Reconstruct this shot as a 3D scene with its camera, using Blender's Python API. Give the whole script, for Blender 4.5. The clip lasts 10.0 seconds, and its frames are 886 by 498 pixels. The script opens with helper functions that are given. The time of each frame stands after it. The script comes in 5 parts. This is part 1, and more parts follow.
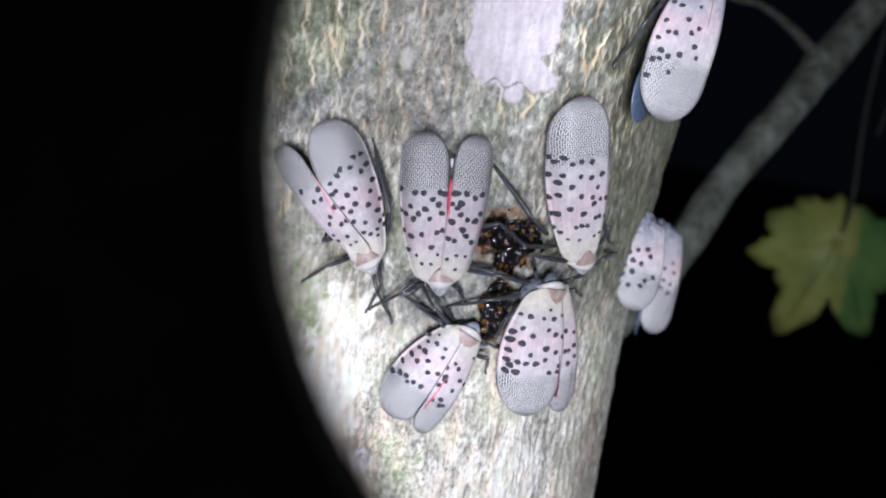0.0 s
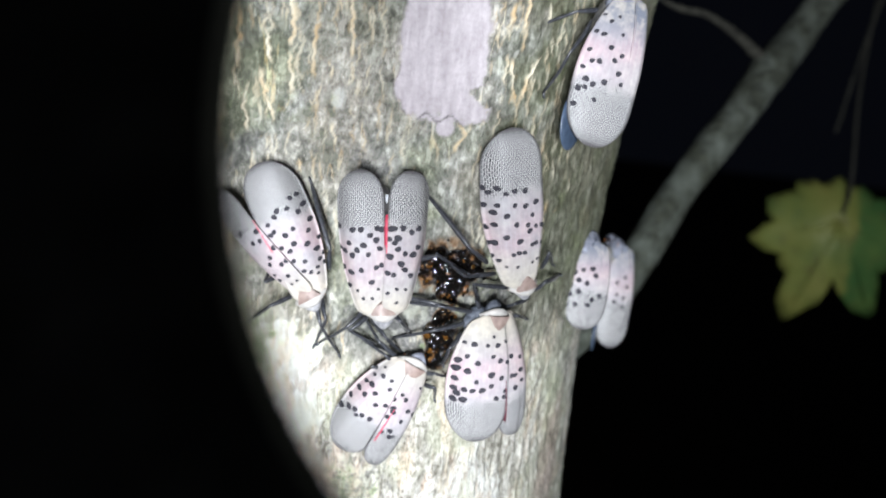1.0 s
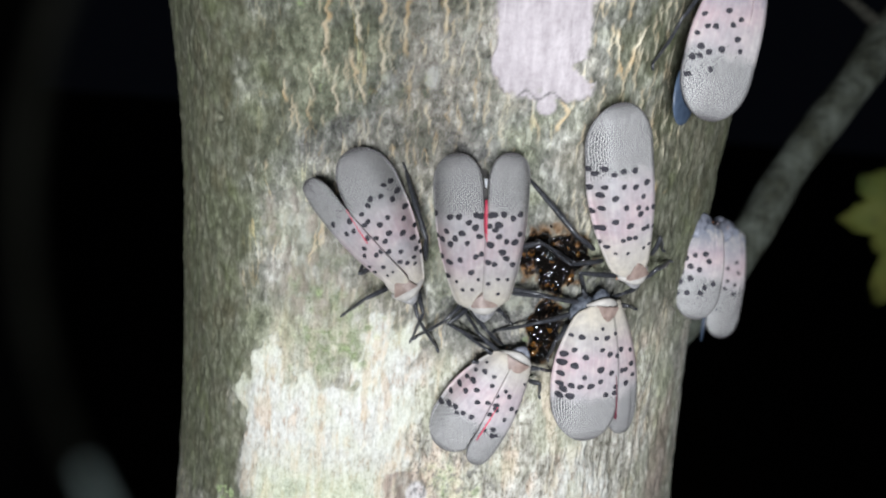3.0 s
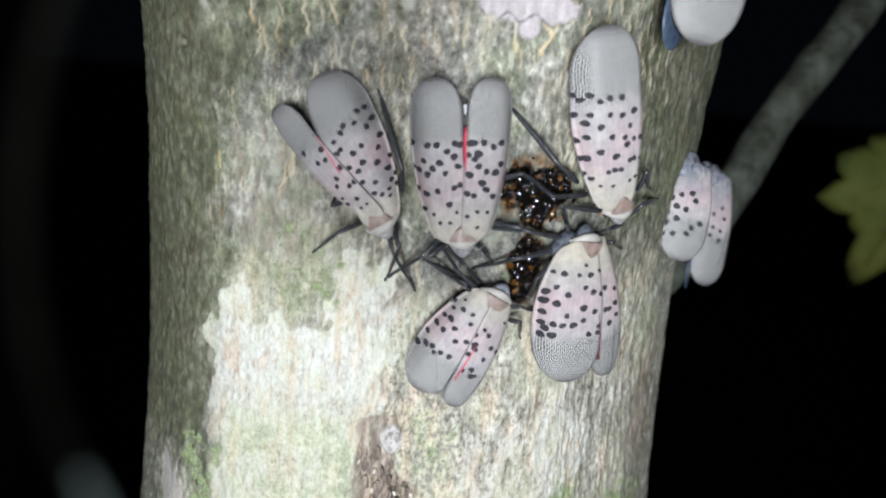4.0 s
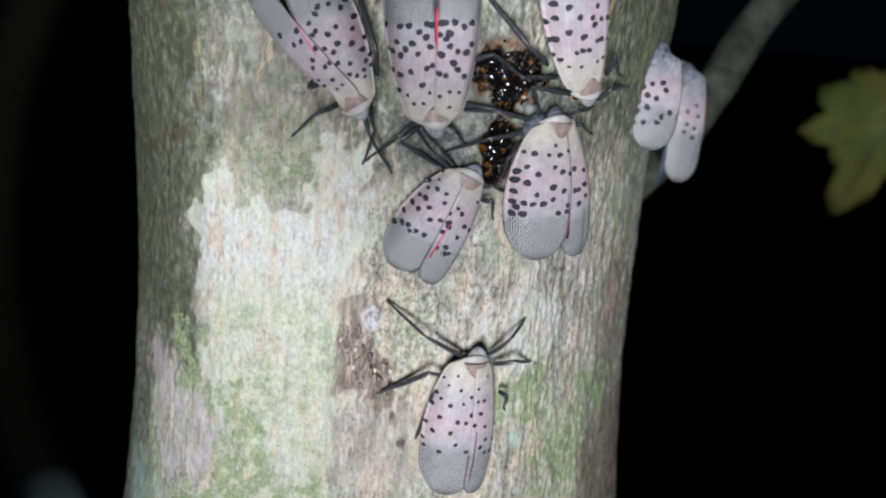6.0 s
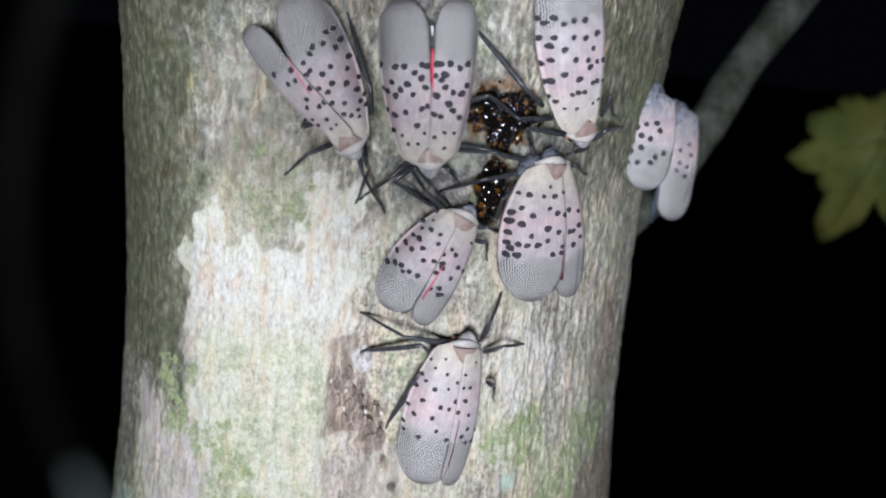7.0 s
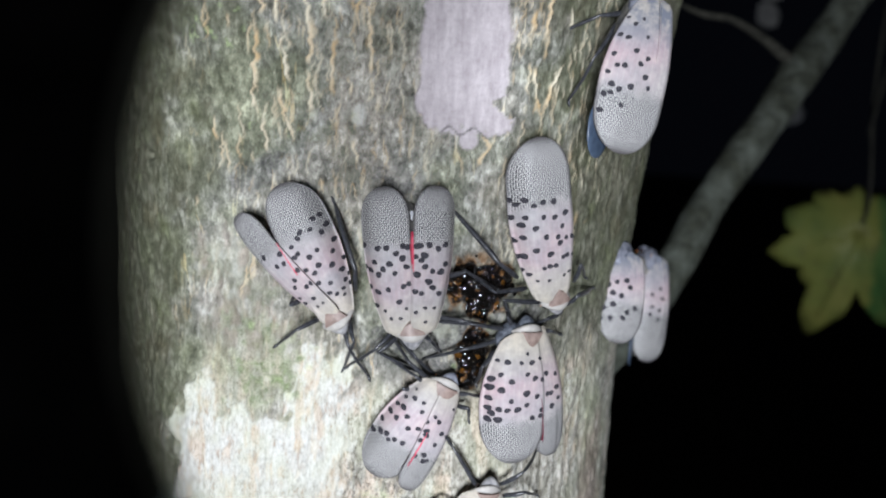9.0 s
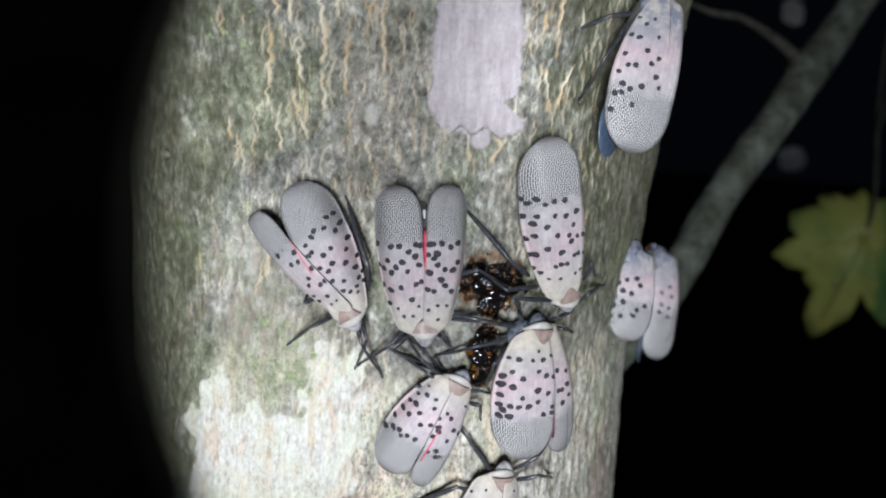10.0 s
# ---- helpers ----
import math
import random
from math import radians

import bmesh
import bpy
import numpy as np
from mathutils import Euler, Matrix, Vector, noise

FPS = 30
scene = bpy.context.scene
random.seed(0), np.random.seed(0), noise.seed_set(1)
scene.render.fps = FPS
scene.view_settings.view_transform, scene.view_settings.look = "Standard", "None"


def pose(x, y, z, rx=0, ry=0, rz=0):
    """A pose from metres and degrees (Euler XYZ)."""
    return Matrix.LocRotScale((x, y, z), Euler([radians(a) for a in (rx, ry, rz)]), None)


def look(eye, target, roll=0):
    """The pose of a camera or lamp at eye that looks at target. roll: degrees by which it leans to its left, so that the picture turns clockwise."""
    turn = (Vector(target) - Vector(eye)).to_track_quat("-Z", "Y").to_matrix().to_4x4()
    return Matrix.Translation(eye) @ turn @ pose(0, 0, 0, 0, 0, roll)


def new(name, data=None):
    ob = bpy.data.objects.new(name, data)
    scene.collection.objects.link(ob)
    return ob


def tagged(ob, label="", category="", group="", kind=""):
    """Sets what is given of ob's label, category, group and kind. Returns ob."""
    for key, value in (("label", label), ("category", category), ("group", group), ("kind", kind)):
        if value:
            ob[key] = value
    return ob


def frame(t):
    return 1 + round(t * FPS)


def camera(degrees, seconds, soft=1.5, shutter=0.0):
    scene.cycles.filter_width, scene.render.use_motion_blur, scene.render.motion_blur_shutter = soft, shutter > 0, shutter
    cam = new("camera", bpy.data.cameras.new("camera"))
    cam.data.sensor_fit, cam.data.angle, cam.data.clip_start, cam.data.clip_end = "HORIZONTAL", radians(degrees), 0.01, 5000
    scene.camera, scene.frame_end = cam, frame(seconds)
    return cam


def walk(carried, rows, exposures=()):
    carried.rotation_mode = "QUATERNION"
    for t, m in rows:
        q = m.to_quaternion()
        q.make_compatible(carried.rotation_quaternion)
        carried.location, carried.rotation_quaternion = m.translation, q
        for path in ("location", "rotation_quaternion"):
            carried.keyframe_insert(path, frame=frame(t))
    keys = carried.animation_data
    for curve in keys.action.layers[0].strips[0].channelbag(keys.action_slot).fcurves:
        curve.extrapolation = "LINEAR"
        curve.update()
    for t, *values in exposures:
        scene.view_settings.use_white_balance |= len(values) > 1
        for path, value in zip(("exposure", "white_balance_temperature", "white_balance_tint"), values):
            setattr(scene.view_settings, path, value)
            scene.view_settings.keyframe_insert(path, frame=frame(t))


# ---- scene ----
cam = camera(55.0, 10.0, soft=2.1)
METRES = 0.0688
GUIDE = pose(0.00955, -0.16134, 1.32789, -9.386, -9.067, 1.492)
ROWS = [
    (0, 0, 0, 0, 0, -0, -0),
    (0.5, 0.0184, 0.0002, 0.0188, -1.01, 0.22, 0.64),
    (1, 0.0911, -0.0289, 0.0449, -0.97, 0.56, 2.89),
    (1.2, 0.0933, -0.0515, 0.0418, 2.15, 0.59, 3.64),
    (1.5, 0.0848, -0.0058, 0.0497, 4.34, -1.07, 3.68),
    (2, 0.0784, 0.0533, 0.0525, 4.47, -0.26, 3.99),
    (2.2, 0.0809, 0.0643, 0.0495, 4.8, 0.23, 4.15),
    (3.3, 0.0473, 0.0783, 0.0379, 4.27, -0.04, 3.66),
    (3.5, 0.0575, 0.0953, 0.0247, 3.74, -0.65, 3.56),
    (4, 0.0513, 0.146, -0.0215, 3.32, -2.01, 3.74),
    (4.3, 0.0564, 0.1419, -0.1091, 2.03, -5.69, 4.36),
    (4.5, 0.0612, 0.1447, -0.1804, 2.55, -4.55, 4.61),
    (4.7, 0.0679, 0.1409, -0.195, 2.55, -6.34, 4.67),
    (5, 0.0986, 0.1497, -0.2238, 2.52, -7.3, 4.6),
    (5.5, 0.0721, 0.0766, -0.1612, 3.14, -5.92, 4.59),
    (5.7, 0.0818, 0.0736, -0.1433, 2.84, -6.26, 4.29),
    (6.8, 0.0805, 0.1054, -0.1092, 3.13, -5.37, 3.73),
    (7, 0.0748, 0.098, -0.1018, 2.13, -4.46, 3.66),
    (7.2, 0.0922, 0.0841, -0.0709, 2.19, -3.95, 4.14),
    (7.5, 0.1008, 0.0666, -0.0175, 1.73, -3.43, 4.22),
    (8, 0.1035, 0.0498, -0.0296, 1.94, -0.53, 4.83),
    (8.5, 0.0869, 0.0225, 0.0021, 1.59, 0.88, 4.89),
    (9, 0.094, 0.0178, 0.0339, 1.07, 2.2, 5.04),
    (9.5, 0.0897, 0.0097, 0.0468, 1.3, 3.08, 5.1),
    (10, 0.0835, 0.001, 0.0365, 1.51, 2.05, 5.01),
]
VIEW = {t: GUIDE @ pose(METRES * x, METRES * y, METRES * z, 90 + pitch, roll, yaw) for t, x, y, z, yaw, pitch, roll in ROWS}
walk(cam, list(VIEW.items()), [(0.0, 0.45, 6220, 16), (0.6, 0.47, 6400, 12), (1.0, 0.73, 6500, 8), (1.5, 0.26, 6750, 6), (2.0, 0.15, 6800, 5), (3.5, 0.16, 6620, 9), (4.0, 0.19, 6620, 6), (4.6, 0.04, 6600, 9),
                               (5.5, -0.05, 6500, 10), (7.0, 0.08, 6450, 13), (8.5, 0.16, 6450, 10), (10.0, 0.14, 6500, 9)])
cam.data.dof.use_dof = True
cam.data.dof.focus_distance = 0.116
cam.data.dof.aperture_fstop = 20.0

# ---------------------------------------------------------------- light
H = 1.3          # height on the trunk round which everything sits
world = bpy.data.worlds.new("night")
world.use_nodes = True
world.node_tree.nodes["Background"].inputs[0].default_value = (0.5, 0.6, 1.0, 1)
world.node_tree.nodes["Background"].inputs[1].default_value = 0.0020
scene.world = world
torch_data = bpy.data.lights.new("torch", "AREA")
torch_data.shape, torch_data.size = "DISK", 0.10
torch_data.energy, torch_data.color, torch_data.spread = 0.35, (0.935, 0.98, 1.07), radians(70)
torch = new("torch", torch_data)
torch.matrix_world = look((0.014, -0.40, 1.298), (0.012, -0.04, 1.303))


# ---------------------------------------------------------------- helpers
def lattice(x, y, seed):
    """Smooth value noise on arrays, 0 to 1."""
    table = np.random.RandomState(seed).rand(256, 256)
    xi, yi = np.floor(x).astype(int), np.floor(y).astype(int)
    fx, fy = x - xi, y - yi
    fx, fy = fx * fx * (3 - 2 * fx), fy * fy * (3 - 2 * fy)
    a, b = table[xi % 256, yi % 256], table[(xi + 1) % 256, yi % 256]
    c, d = table[xi % 256, (yi + 1) % 256], table[(xi + 1) % 256, (yi + 1) % 256]
    return (a * (1 - fx) + b * fx) * (1 - fy) + (c * (1 - fx) + d * fx) * fy


def fbm(x, y, seed, octaves=4):
    total, gain, norm = 0.0, 1.0, 0.0
    for k in range(octaves):
        total = total + gain * lattice(x * 2 ** k, y * 2 ** k, seed + k)
        norm += gain
        gain *= 0.55
    return total / norm


def step(x, a, b):
    t = np.clip((x - a) / (b - a), 0, 1)
    return t * t * (3 - 2 * t)


def mesh_from(name, verts, faces, mats, index=None, smooth=True):
    me = bpy.data.meshes.new(name)
    me.from_pydata([tuple(v) for v in verts], [], faces)
    for m in mats:
        me.materials.append(m)
    if index is not None:
        me.polygons.foreach_set("material_index", index)
    if smooth:
        me.polygons.foreach_set("use_smooth", [True] * len(me.polygons))
    me.update()
    return me


def part(name, me, parent, label=""):
    ob = new(name, me)
    ob.parent = parent
    if label:
        ob["label"] = label
    return ob


def tube(points, radii, sides=8):
    """A tapered tube along points, capped, as vertices and faces."""
    pts = [Vector(p) for p in points]
    verts, faces = [], []
    up = Vector((0.13, 0.21, 0.97))
    for i, p in enumerate(pts):
        d = (pts[min(i + 1, len(pts) - 1)] - pts[max(i - 1, 0)]).normalized()
        if abs(d.dot(up)) > 0.95:
            up = Vector((0.9, 0.1, 0.3))
        a = d.cross(up).normalized()
        b = d.cross(a)
        for k in range(sides):
            w = 2 * math.pi * k / sides
            verts.append(p + float(radii[i]) * (math.cos(w) * a + math.sin(w) * b))
    n = len(pts)
    for i in range(n - 1):
        for k in range(sides):
            j = (k + 1) % sides
            faces.append((i * sides + k, i * sides + j, (i + 1) * sides + j, (i + 1) * sides + k))
    verts += [pts[0], pts[-1]]
    for k in range(sides):
        j = (k + 1) % sides
        faces.append((n * sides, j, k))
        faces.append((n * sides + 1, (n - 1) * sides + k, (n - 1) * sides + j))
    return verts, faces


def smooth_line(points, steps=6):
    """Catmull-Rom points through the given ones."""
    p = [Vector(q) for q in points]
    p = [2 * p[0] - p[1], *p, 2 * p[-1] - p[-2]]
    out = []
    for i in range(1, len(p) - 2):
        for k in range(steps):
            t = k / steps
            out.append(0.5 * (2 * p[i] + (p[i + 1] - p[i - 1]) * t + (2 * p[i - 1] - 5 * p[i] + 4 * p[i + 1] - p[i + 2]) * t * t
                              + (3 * p[i] - p[i - 1] - 3 * p[i + 1] + p[i + 2]) * t ** 3))
    return out + [p[-2]]


def ellipsoid(centre, size, rings=10, sides=14, bend=0.0, taper=0.0):
    verts, faces = [], []
    for i in range(rings + 1):
        a = math.pi * i / rings
        for k in range(sides):
            w = 2 * math.pi * k / sides
            x, y, z = math.cos(a), math.sin(a) * math.cos(w), math.sin(a) * math.sin(w)
            verts.append((centre[0] + size[0] * x - bend * y * y, centre[1] + size[1] * y * (1 + taper * x), centre[2] + size[2] * z))
    for i in range(rings):
        for k in range(sides):
            j = (k + 1) % sides
            faces.append((i * sides + k, i * sides + j, (i + 1) * sides + j, (i + 1) * sides + k))
    return verts, faces


# ---------------------------------------------------------------- materials
class Nodes:
    """Short hand for building a node material."""

    def __init__(self, name, rough=0.7, spec=0.3):
        self.mat = bpy.data.materials.new(name)
        self.mat.use_nodes = True
        self.tree = self.mat.node_tree
        self.shader = self.tree.nodes["Principled BSDF"]
        self.shader.inputs["Roughness"].default_value = rough
        self.shader.inputs["Specular IOR Level"].default_value = spec

    def add(self, kind, **values):
        n = self.tree.nodes.new(kind)
        for k, v in values.items():
            n.inputs[k.replace("_", " ")].default_value = v
        return n

    def link(self, a, b):
        self.tree.links.new(a, b)

    def noise(self, scale, detail=4.0, rough=0.55, vector=None):
        n = self.add("ShaderNodeTexNoise", Scale=scale, Detail=detail, Roughness=rough)
        if vector is not None:
            self.link(vector, n.inputs["Vector"])
        return n.outputs["Fac"]

    def attr(self, name):
        n = self.tree.nodes.new("ShaderNodeAttribute")
        n.attribute_name = name
        return n

    def ramp(self, value, *stops):
        n = self.tree.nodes.new("ShaderNodeValToRGB")
        el = n.color_ramp.elements
        while len(el) < len(stops):
            el.new(0.5)
        for e, (p, c) in zip(el, stops):
            e.position = p
            e.color = (*c, 1) if len(c) == 3 else c
        self.link(value, n.inputs[0])
        return n.outputs[0]

    def mix(self, fac, a, b, kind="MIX"):
        n = self.tree.nodes.new("ShaderNodeMix")
        n.data_type, n.blend_type = "RGBA", kind
        for socket, v in ((n.inputs[0], fac), (n.inputs[6], a), (n.inputs[7], b)):
            if isinstance(v, bpy.types.NodeSocket):
                self.link(v, socket)
            elif isinstance(v, tuple):
                socket.default_value = (*v, 1)
            else:
                socket.default_value = v
        return n.outputs[2]

    def maths(self, op, a, b=0.0):
        n = self.tree.nodes.new("ShaderNodeMath")
        n.operation = op
        for socket, v in ((n.inputs[0], a), (n.inputs[1], b)):
            if isinstance(v, bpy.types.NodeSocket):
                self.link(v, socket)
            else:
                socket.default_value = v
        return n.outputs[0]

    def coords(self, sx=1.0, sy=1.0, sz=1.0):
        t = self.tree.nodes.new("ShaderNodeTexCoord")
        m = self.add("ShaderNodeMapping", Scale=(sx, sy, sz))
        self.link(t.outputs["Object"], m.inputs["Vector"])
        return m.outputs[0]

    def colour(self, c):
        if isinstance(c, bpy.types.NodeSocket):
            self.link(c, self.shader.inputs["Base Color"])
        else:
            self.shader.inputs["Base Color"].default_value = (*c, 1)
        return self

    def bump(self, height, distance, strength=1.0):
        n = self.add("ShaderNodeBump", Strength=strength, Distance=distance)
        self.link(height, n.inputs["Height"])
        self.link(n.outputs[0], self.shader.inputs["Normal"])
        return self


def speckled(name, a, b, scale, rough=0.6, spec=0.3, depth=0.0):
    n = Nodes(name, rough, spec)
    f = n.noise(scale, vector=n.coords())
    n.colour(n.ramp(f, (0.3, a), (0.7, b)))
    if depth:
        n.bump(f, depth)
    return n.mat


def bark_material():
    n = Nodes("bark", 0.85, 0.2)
    c = n.coords()
    fine = n.noise(2600, 5, 0.65, c)
    mid = n.noise(520, 5, 0.6, c)
    tall = n.noise(900, 5, 0.6, n.coords(1, 1, 0.22))
    zones, crust = n.attr("zones"), n.attr("crust")
    sep = n.tree.nodes.new("ShaderNodeSeparateColor")
    n.link(zones.outputs["Color"], sep.inputs[0])
    white, green, mauve = sep.outputs[0], sep.outputs[1], sep.outputs[2]
    sep2 = n.tree.nodes.new("ShaderNodeSeparateColor")
    n.link(crust.outputs["Color"], sep2.inputs[0])
    crack, brown, pale = sep2.outputs[0], sep2.outputs[1], sep2.outputs[2]
    rest = n.attr("rest")
    sep3 = n.tree.nodes.new("ShaderNodeSeparateColor")
    n.link(rest.outputs["Color"], sep3.inputs[0])
    wet, teal, soot_shade = sep3.outputs[0], sep3.outputs[1], sep3.outputs[2]
    blotch = n.noise(170, 4, 0.6, c)
    tint = n.noise(75, 3, 0.5, c)
    speck = n.noise(1250, 6, 0.70, c)
    soft = n.noise(900, 5, 0.62, n.coords(1, 1, 0.62))
    grey = n.ramp(soft, (0.34, (0.118, 0.120, 0.110)), (0.46, (0.205, 0.205, 0.190)), (0.55, (0.275, 0.274, 0.256)), (0.66, (0.47, 0.465, 0.445)))
    grey = n.mix(1.0, grey, n.ramp(blotch, (0.36, (0.58, 0.59, 0.56)), (0.50, (0.90, 0.90, 0.88)), (0.64, (1.25, 1.24, 1.20))), "MULTIPLY")
    # short pale flecks and thin tan seams that run up the bark
    seam = n.noise(330, 3, 0.55, n.coords(1, 1, 0.17))
    thin = n.maths("MULTIPLY", n.ramp(n.maths("ABSOLUTE", n.maths("SUBTRACT", seam, 0.5)), (0.006, (1, 1, 1)), (0.022, (0, 0, 0))), n.ramp(n.noise(260, 3, 0.6, n.coords(1, 1, 0.5)), (0.50, (0, 0, 0)), (0.60, (1, 1, 1))))
    grey = n.mix(n.maths("MULTIPLY", thin, 0.75), grey, n.ramp(blotch, (0.40, (0.44, 0.33, 0.20)), (0.55, (0.60, 0.56, 0.44))))
    grey = n.mix(0.6, grey, n.mix(1.0, grey, n.ramp(n.noise(1700, 6, 0.7, n.coords(1, 1, 0.7)), (0.38, (0.45, 0.44, 0.41)), (0.48, (0.95, 0.95, 0.94)), (0.60, (1.36, 1.35, 1.32))), "MULTIPLY"))
    fleck = n.ramp(n.noise(760, 4, 0.6, n.coords(1, 1, 0.30)), (0.585, (0, 0, 0)), (0.66, (1, 1, 1)))
    grey = n.mix(n.maths("MULTIPLY", fleck, 0.55), grey, (0.60, 0.59, 0.55))
    grey = n.mix(1.0, grey, n.ramp(tint, (0.38, (0.95, 0.99, 0.78)), (0.50, (1.0, 1.0, 0.98)), (0.62, (1.05, 0.985, 0.93))), "MULTIPLY")
    paleb = n.ramp(tall, (0.34, (0.175, 0.163, 0.136)), (0.5, (0.318, 0.308, 0.268)), (0.66, (0.47, 0.455, 0.415)))
    paleb = n.mix(n.maths("MULTIPLY", n.ramp(n.noise(330, 4, 0.6, n.coords(1, 1, 0.3)), (0.50, (0, 0, 0)), (0.62, (1, 1, 1))), 0.5), paleb, (0.56, 0.43, 0.34))
    paleb = n.mix(n.maths("MULTIPLY", n.ramp(fine, (0.34, (1, 1, 1)), (0.48, (0, 0, 0))), 0.45), paleb, (0.20, 0.19, 0.15))
    base = n.mix(pale, grey, paleb)
    crust_c = n.ramp(n.noise(1300, 5, 0.62, n.coords(1, 1, 0.35)), (0.32, (0.34, 0.28, 0.23)), (0.44, (0.455, 0.445, 0.405)), (0.60, (0.52, 0.52, 0.49)))
    crust_c = n.mix(n.maths("MULTIPLY", n.ramp(n.noise(480, 5, 0.6, n.coords(1, 1, 0.3)), (0.53, (0, 0, 0)), (0.61, (1, 1, 1))), 0.55), crust_c, (0.47, 0.365, 0.27))
    base = n.mix(white, base, crust_c)
    grain = n.noise(2100, 6, 0.7, n.coords(1, 1, 0.5))
    base = n.mix(n.maths("SUBTRACT", n.maths("MAXIMUM", pale, white), n.maths("MULTIPLY", white, 0.62)), base, n.mix(1.0, base, n.ramp(grain, (0.38, (0.42, 0.40, 0.37)), (0.48, (0.96, 0.95, 0.94)), (0.58, (1.24, 1.24, 1.23))), "MULTIPLY"))
    fresh = n.maths("MAXIMUM", n.ramp(green, (0.72, (0, 0, 0)), (0.95, (1, 1, 1))), n.maths("MAXIMUM", pale, white))
    fresh_c = n.mix(n.ramp(n.maths("ADD", mid, n.maths("MULTIPLY", n.maths("SUBTRACT", 0.60, green), 0.65)), (0.44, (0, 0, 0)), (0.60, (1, 1, 1))), n.ramp(fine, (0.35, (0.145, 0.188, 0.088)), (0.65, (0.31, 0.37, 0.20))), n.ramp(fine, (0.35, (0.34, 0.375, 0.215)), (0.65, (0.58, 0.61, 0.42))))
    # olive growth, whose dark tone also paints the shade of both flanks
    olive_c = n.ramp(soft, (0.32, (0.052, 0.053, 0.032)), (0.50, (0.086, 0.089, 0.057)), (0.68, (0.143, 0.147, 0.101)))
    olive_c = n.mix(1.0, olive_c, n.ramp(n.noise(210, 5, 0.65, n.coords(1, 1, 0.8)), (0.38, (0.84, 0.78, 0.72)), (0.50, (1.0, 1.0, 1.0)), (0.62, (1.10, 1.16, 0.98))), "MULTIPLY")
    base = n.mix(n.attr("algae_shade").outputs["Fac"], base, olive_c)
    moss = n.mix(fresh, n.ramp(soft, (0.34, (0.040, 0.043, 0.028)), (0.50, (0.082, 0.087, 0.060)), (0.66, (0.165, 0.172, 0.128))), fresh_c)
    base = n.mix(n.maths("MULTIPLY", green, 0.92), base, moss)
    mauve_c = n.ramp(tall, (0.3, (0.36, 0.322, 0.335)), (0.5, (0.435, 0.392, 0.407)), (0.7, (0.52, 0.475, 0.488)))
    mauve_c = n.mix(1.0, mauve_c, n.ramp(n.noise(1500, 5, 0.65, c), (0.34, (0.90, 0.89, 0.89)), (0.5, (1.0, 1.0, 1.0)), (0.66, (1.06, 1.06, 1.06))), "MULTIPLY")
    base = n.mix(mauve, base, mauve_c)
    flake = n.add("ShaderNodeTexVoronoi", Scale=620.0, Randomness=1.0)
    n.link(n.coords(1, 1, 0.36), flake.inputs["Vector"])
    brown_c = n.ramp(tall, (0.32, (0.10, 0.078, 0.064)), (0.5, (0.22, 0.175, 0.148)), (0.68, (0.40, 0.34, 0.30)))
    brown_c = n.mix(1.0, brown_c, n.ramp(flake.outputs["Color"], (0.25, (0.72, 0.70, 0.68)), (0.75, (1.20, 1.17, 1.15))), "MULTIPLY")
    base = n.mix(brown, base, brown_c)
    crack_c = n.ramp(n.noise(260, 3, 0.5, c), (0.35, (0.50, 0.36, 0.20)), (0.6, (0.66, 0.60, 0.46)))
    base = n.mix(crack, base, crack_c)
    base = n.mix(n.maths("MULTIPLY", teal, 0.62), base, (0.33, 0.455, 0.385))
    # sooty stain, together with the shadows painted past the wing tips
    base = n.mix(n.maths("MULTIPLY", soot_shade, 0.80), base, n.ramp(speck, (0.36, (0.014, 0.014, 0.016)), (0.50, (0.070, 0.069, 0.070)), (0.66, (0.25, 0.24, 0.225))))
    rusty = n.mix(n.ramp(mid, (0.42, (0, 0, 0)), (0.6, (1, 1, 1))), (0.02, 0.014, 0.010), (0.19, 0.105, 0.048))
    base = n.mix(n.ramp(wet, (0.05, (0, 0, 0)), (0.4, (1, 1, 1))), base, rusty)
    ooze = n.ramp(n.noise(640, 4, 0.6, c), (0.50, (0.004, 0.0035, 0.003)), (0.59, (0.022, 0.011, 0.005)), (0.67, (0.20, 0.10, 0.038)))
    base = n.mix(n.ramp(wet, (0.30, (0, 0, 0)), (0.55, (1, 1, 1))), base, ooze)
    n.colour(base)
    r = n.tree.nodes.new("ShaderNodeMapRange")
    r.inputs["To Min"].default_value, r.inputs["To Max"].default_value = 0.85, 0.12
    n.link(wet, r.inputs["Value"])
    n.link(r.outputs[0], n.shader.inputs["Roughness"])
    n.bump(n.maths("ADD", n.maths("MULTIPLY", fine, 0.35), n.maths("ADD", n.maths("MULTIPLY", soft, 0.8), n.maths("ADD", n.maths("MULTIPLY", thin, 0.15), n.maths("MULTIPLY", n.maths("MULTIPLY", tall, pale), 0.9)))), 0.00055, 0.6)
    return n.mat


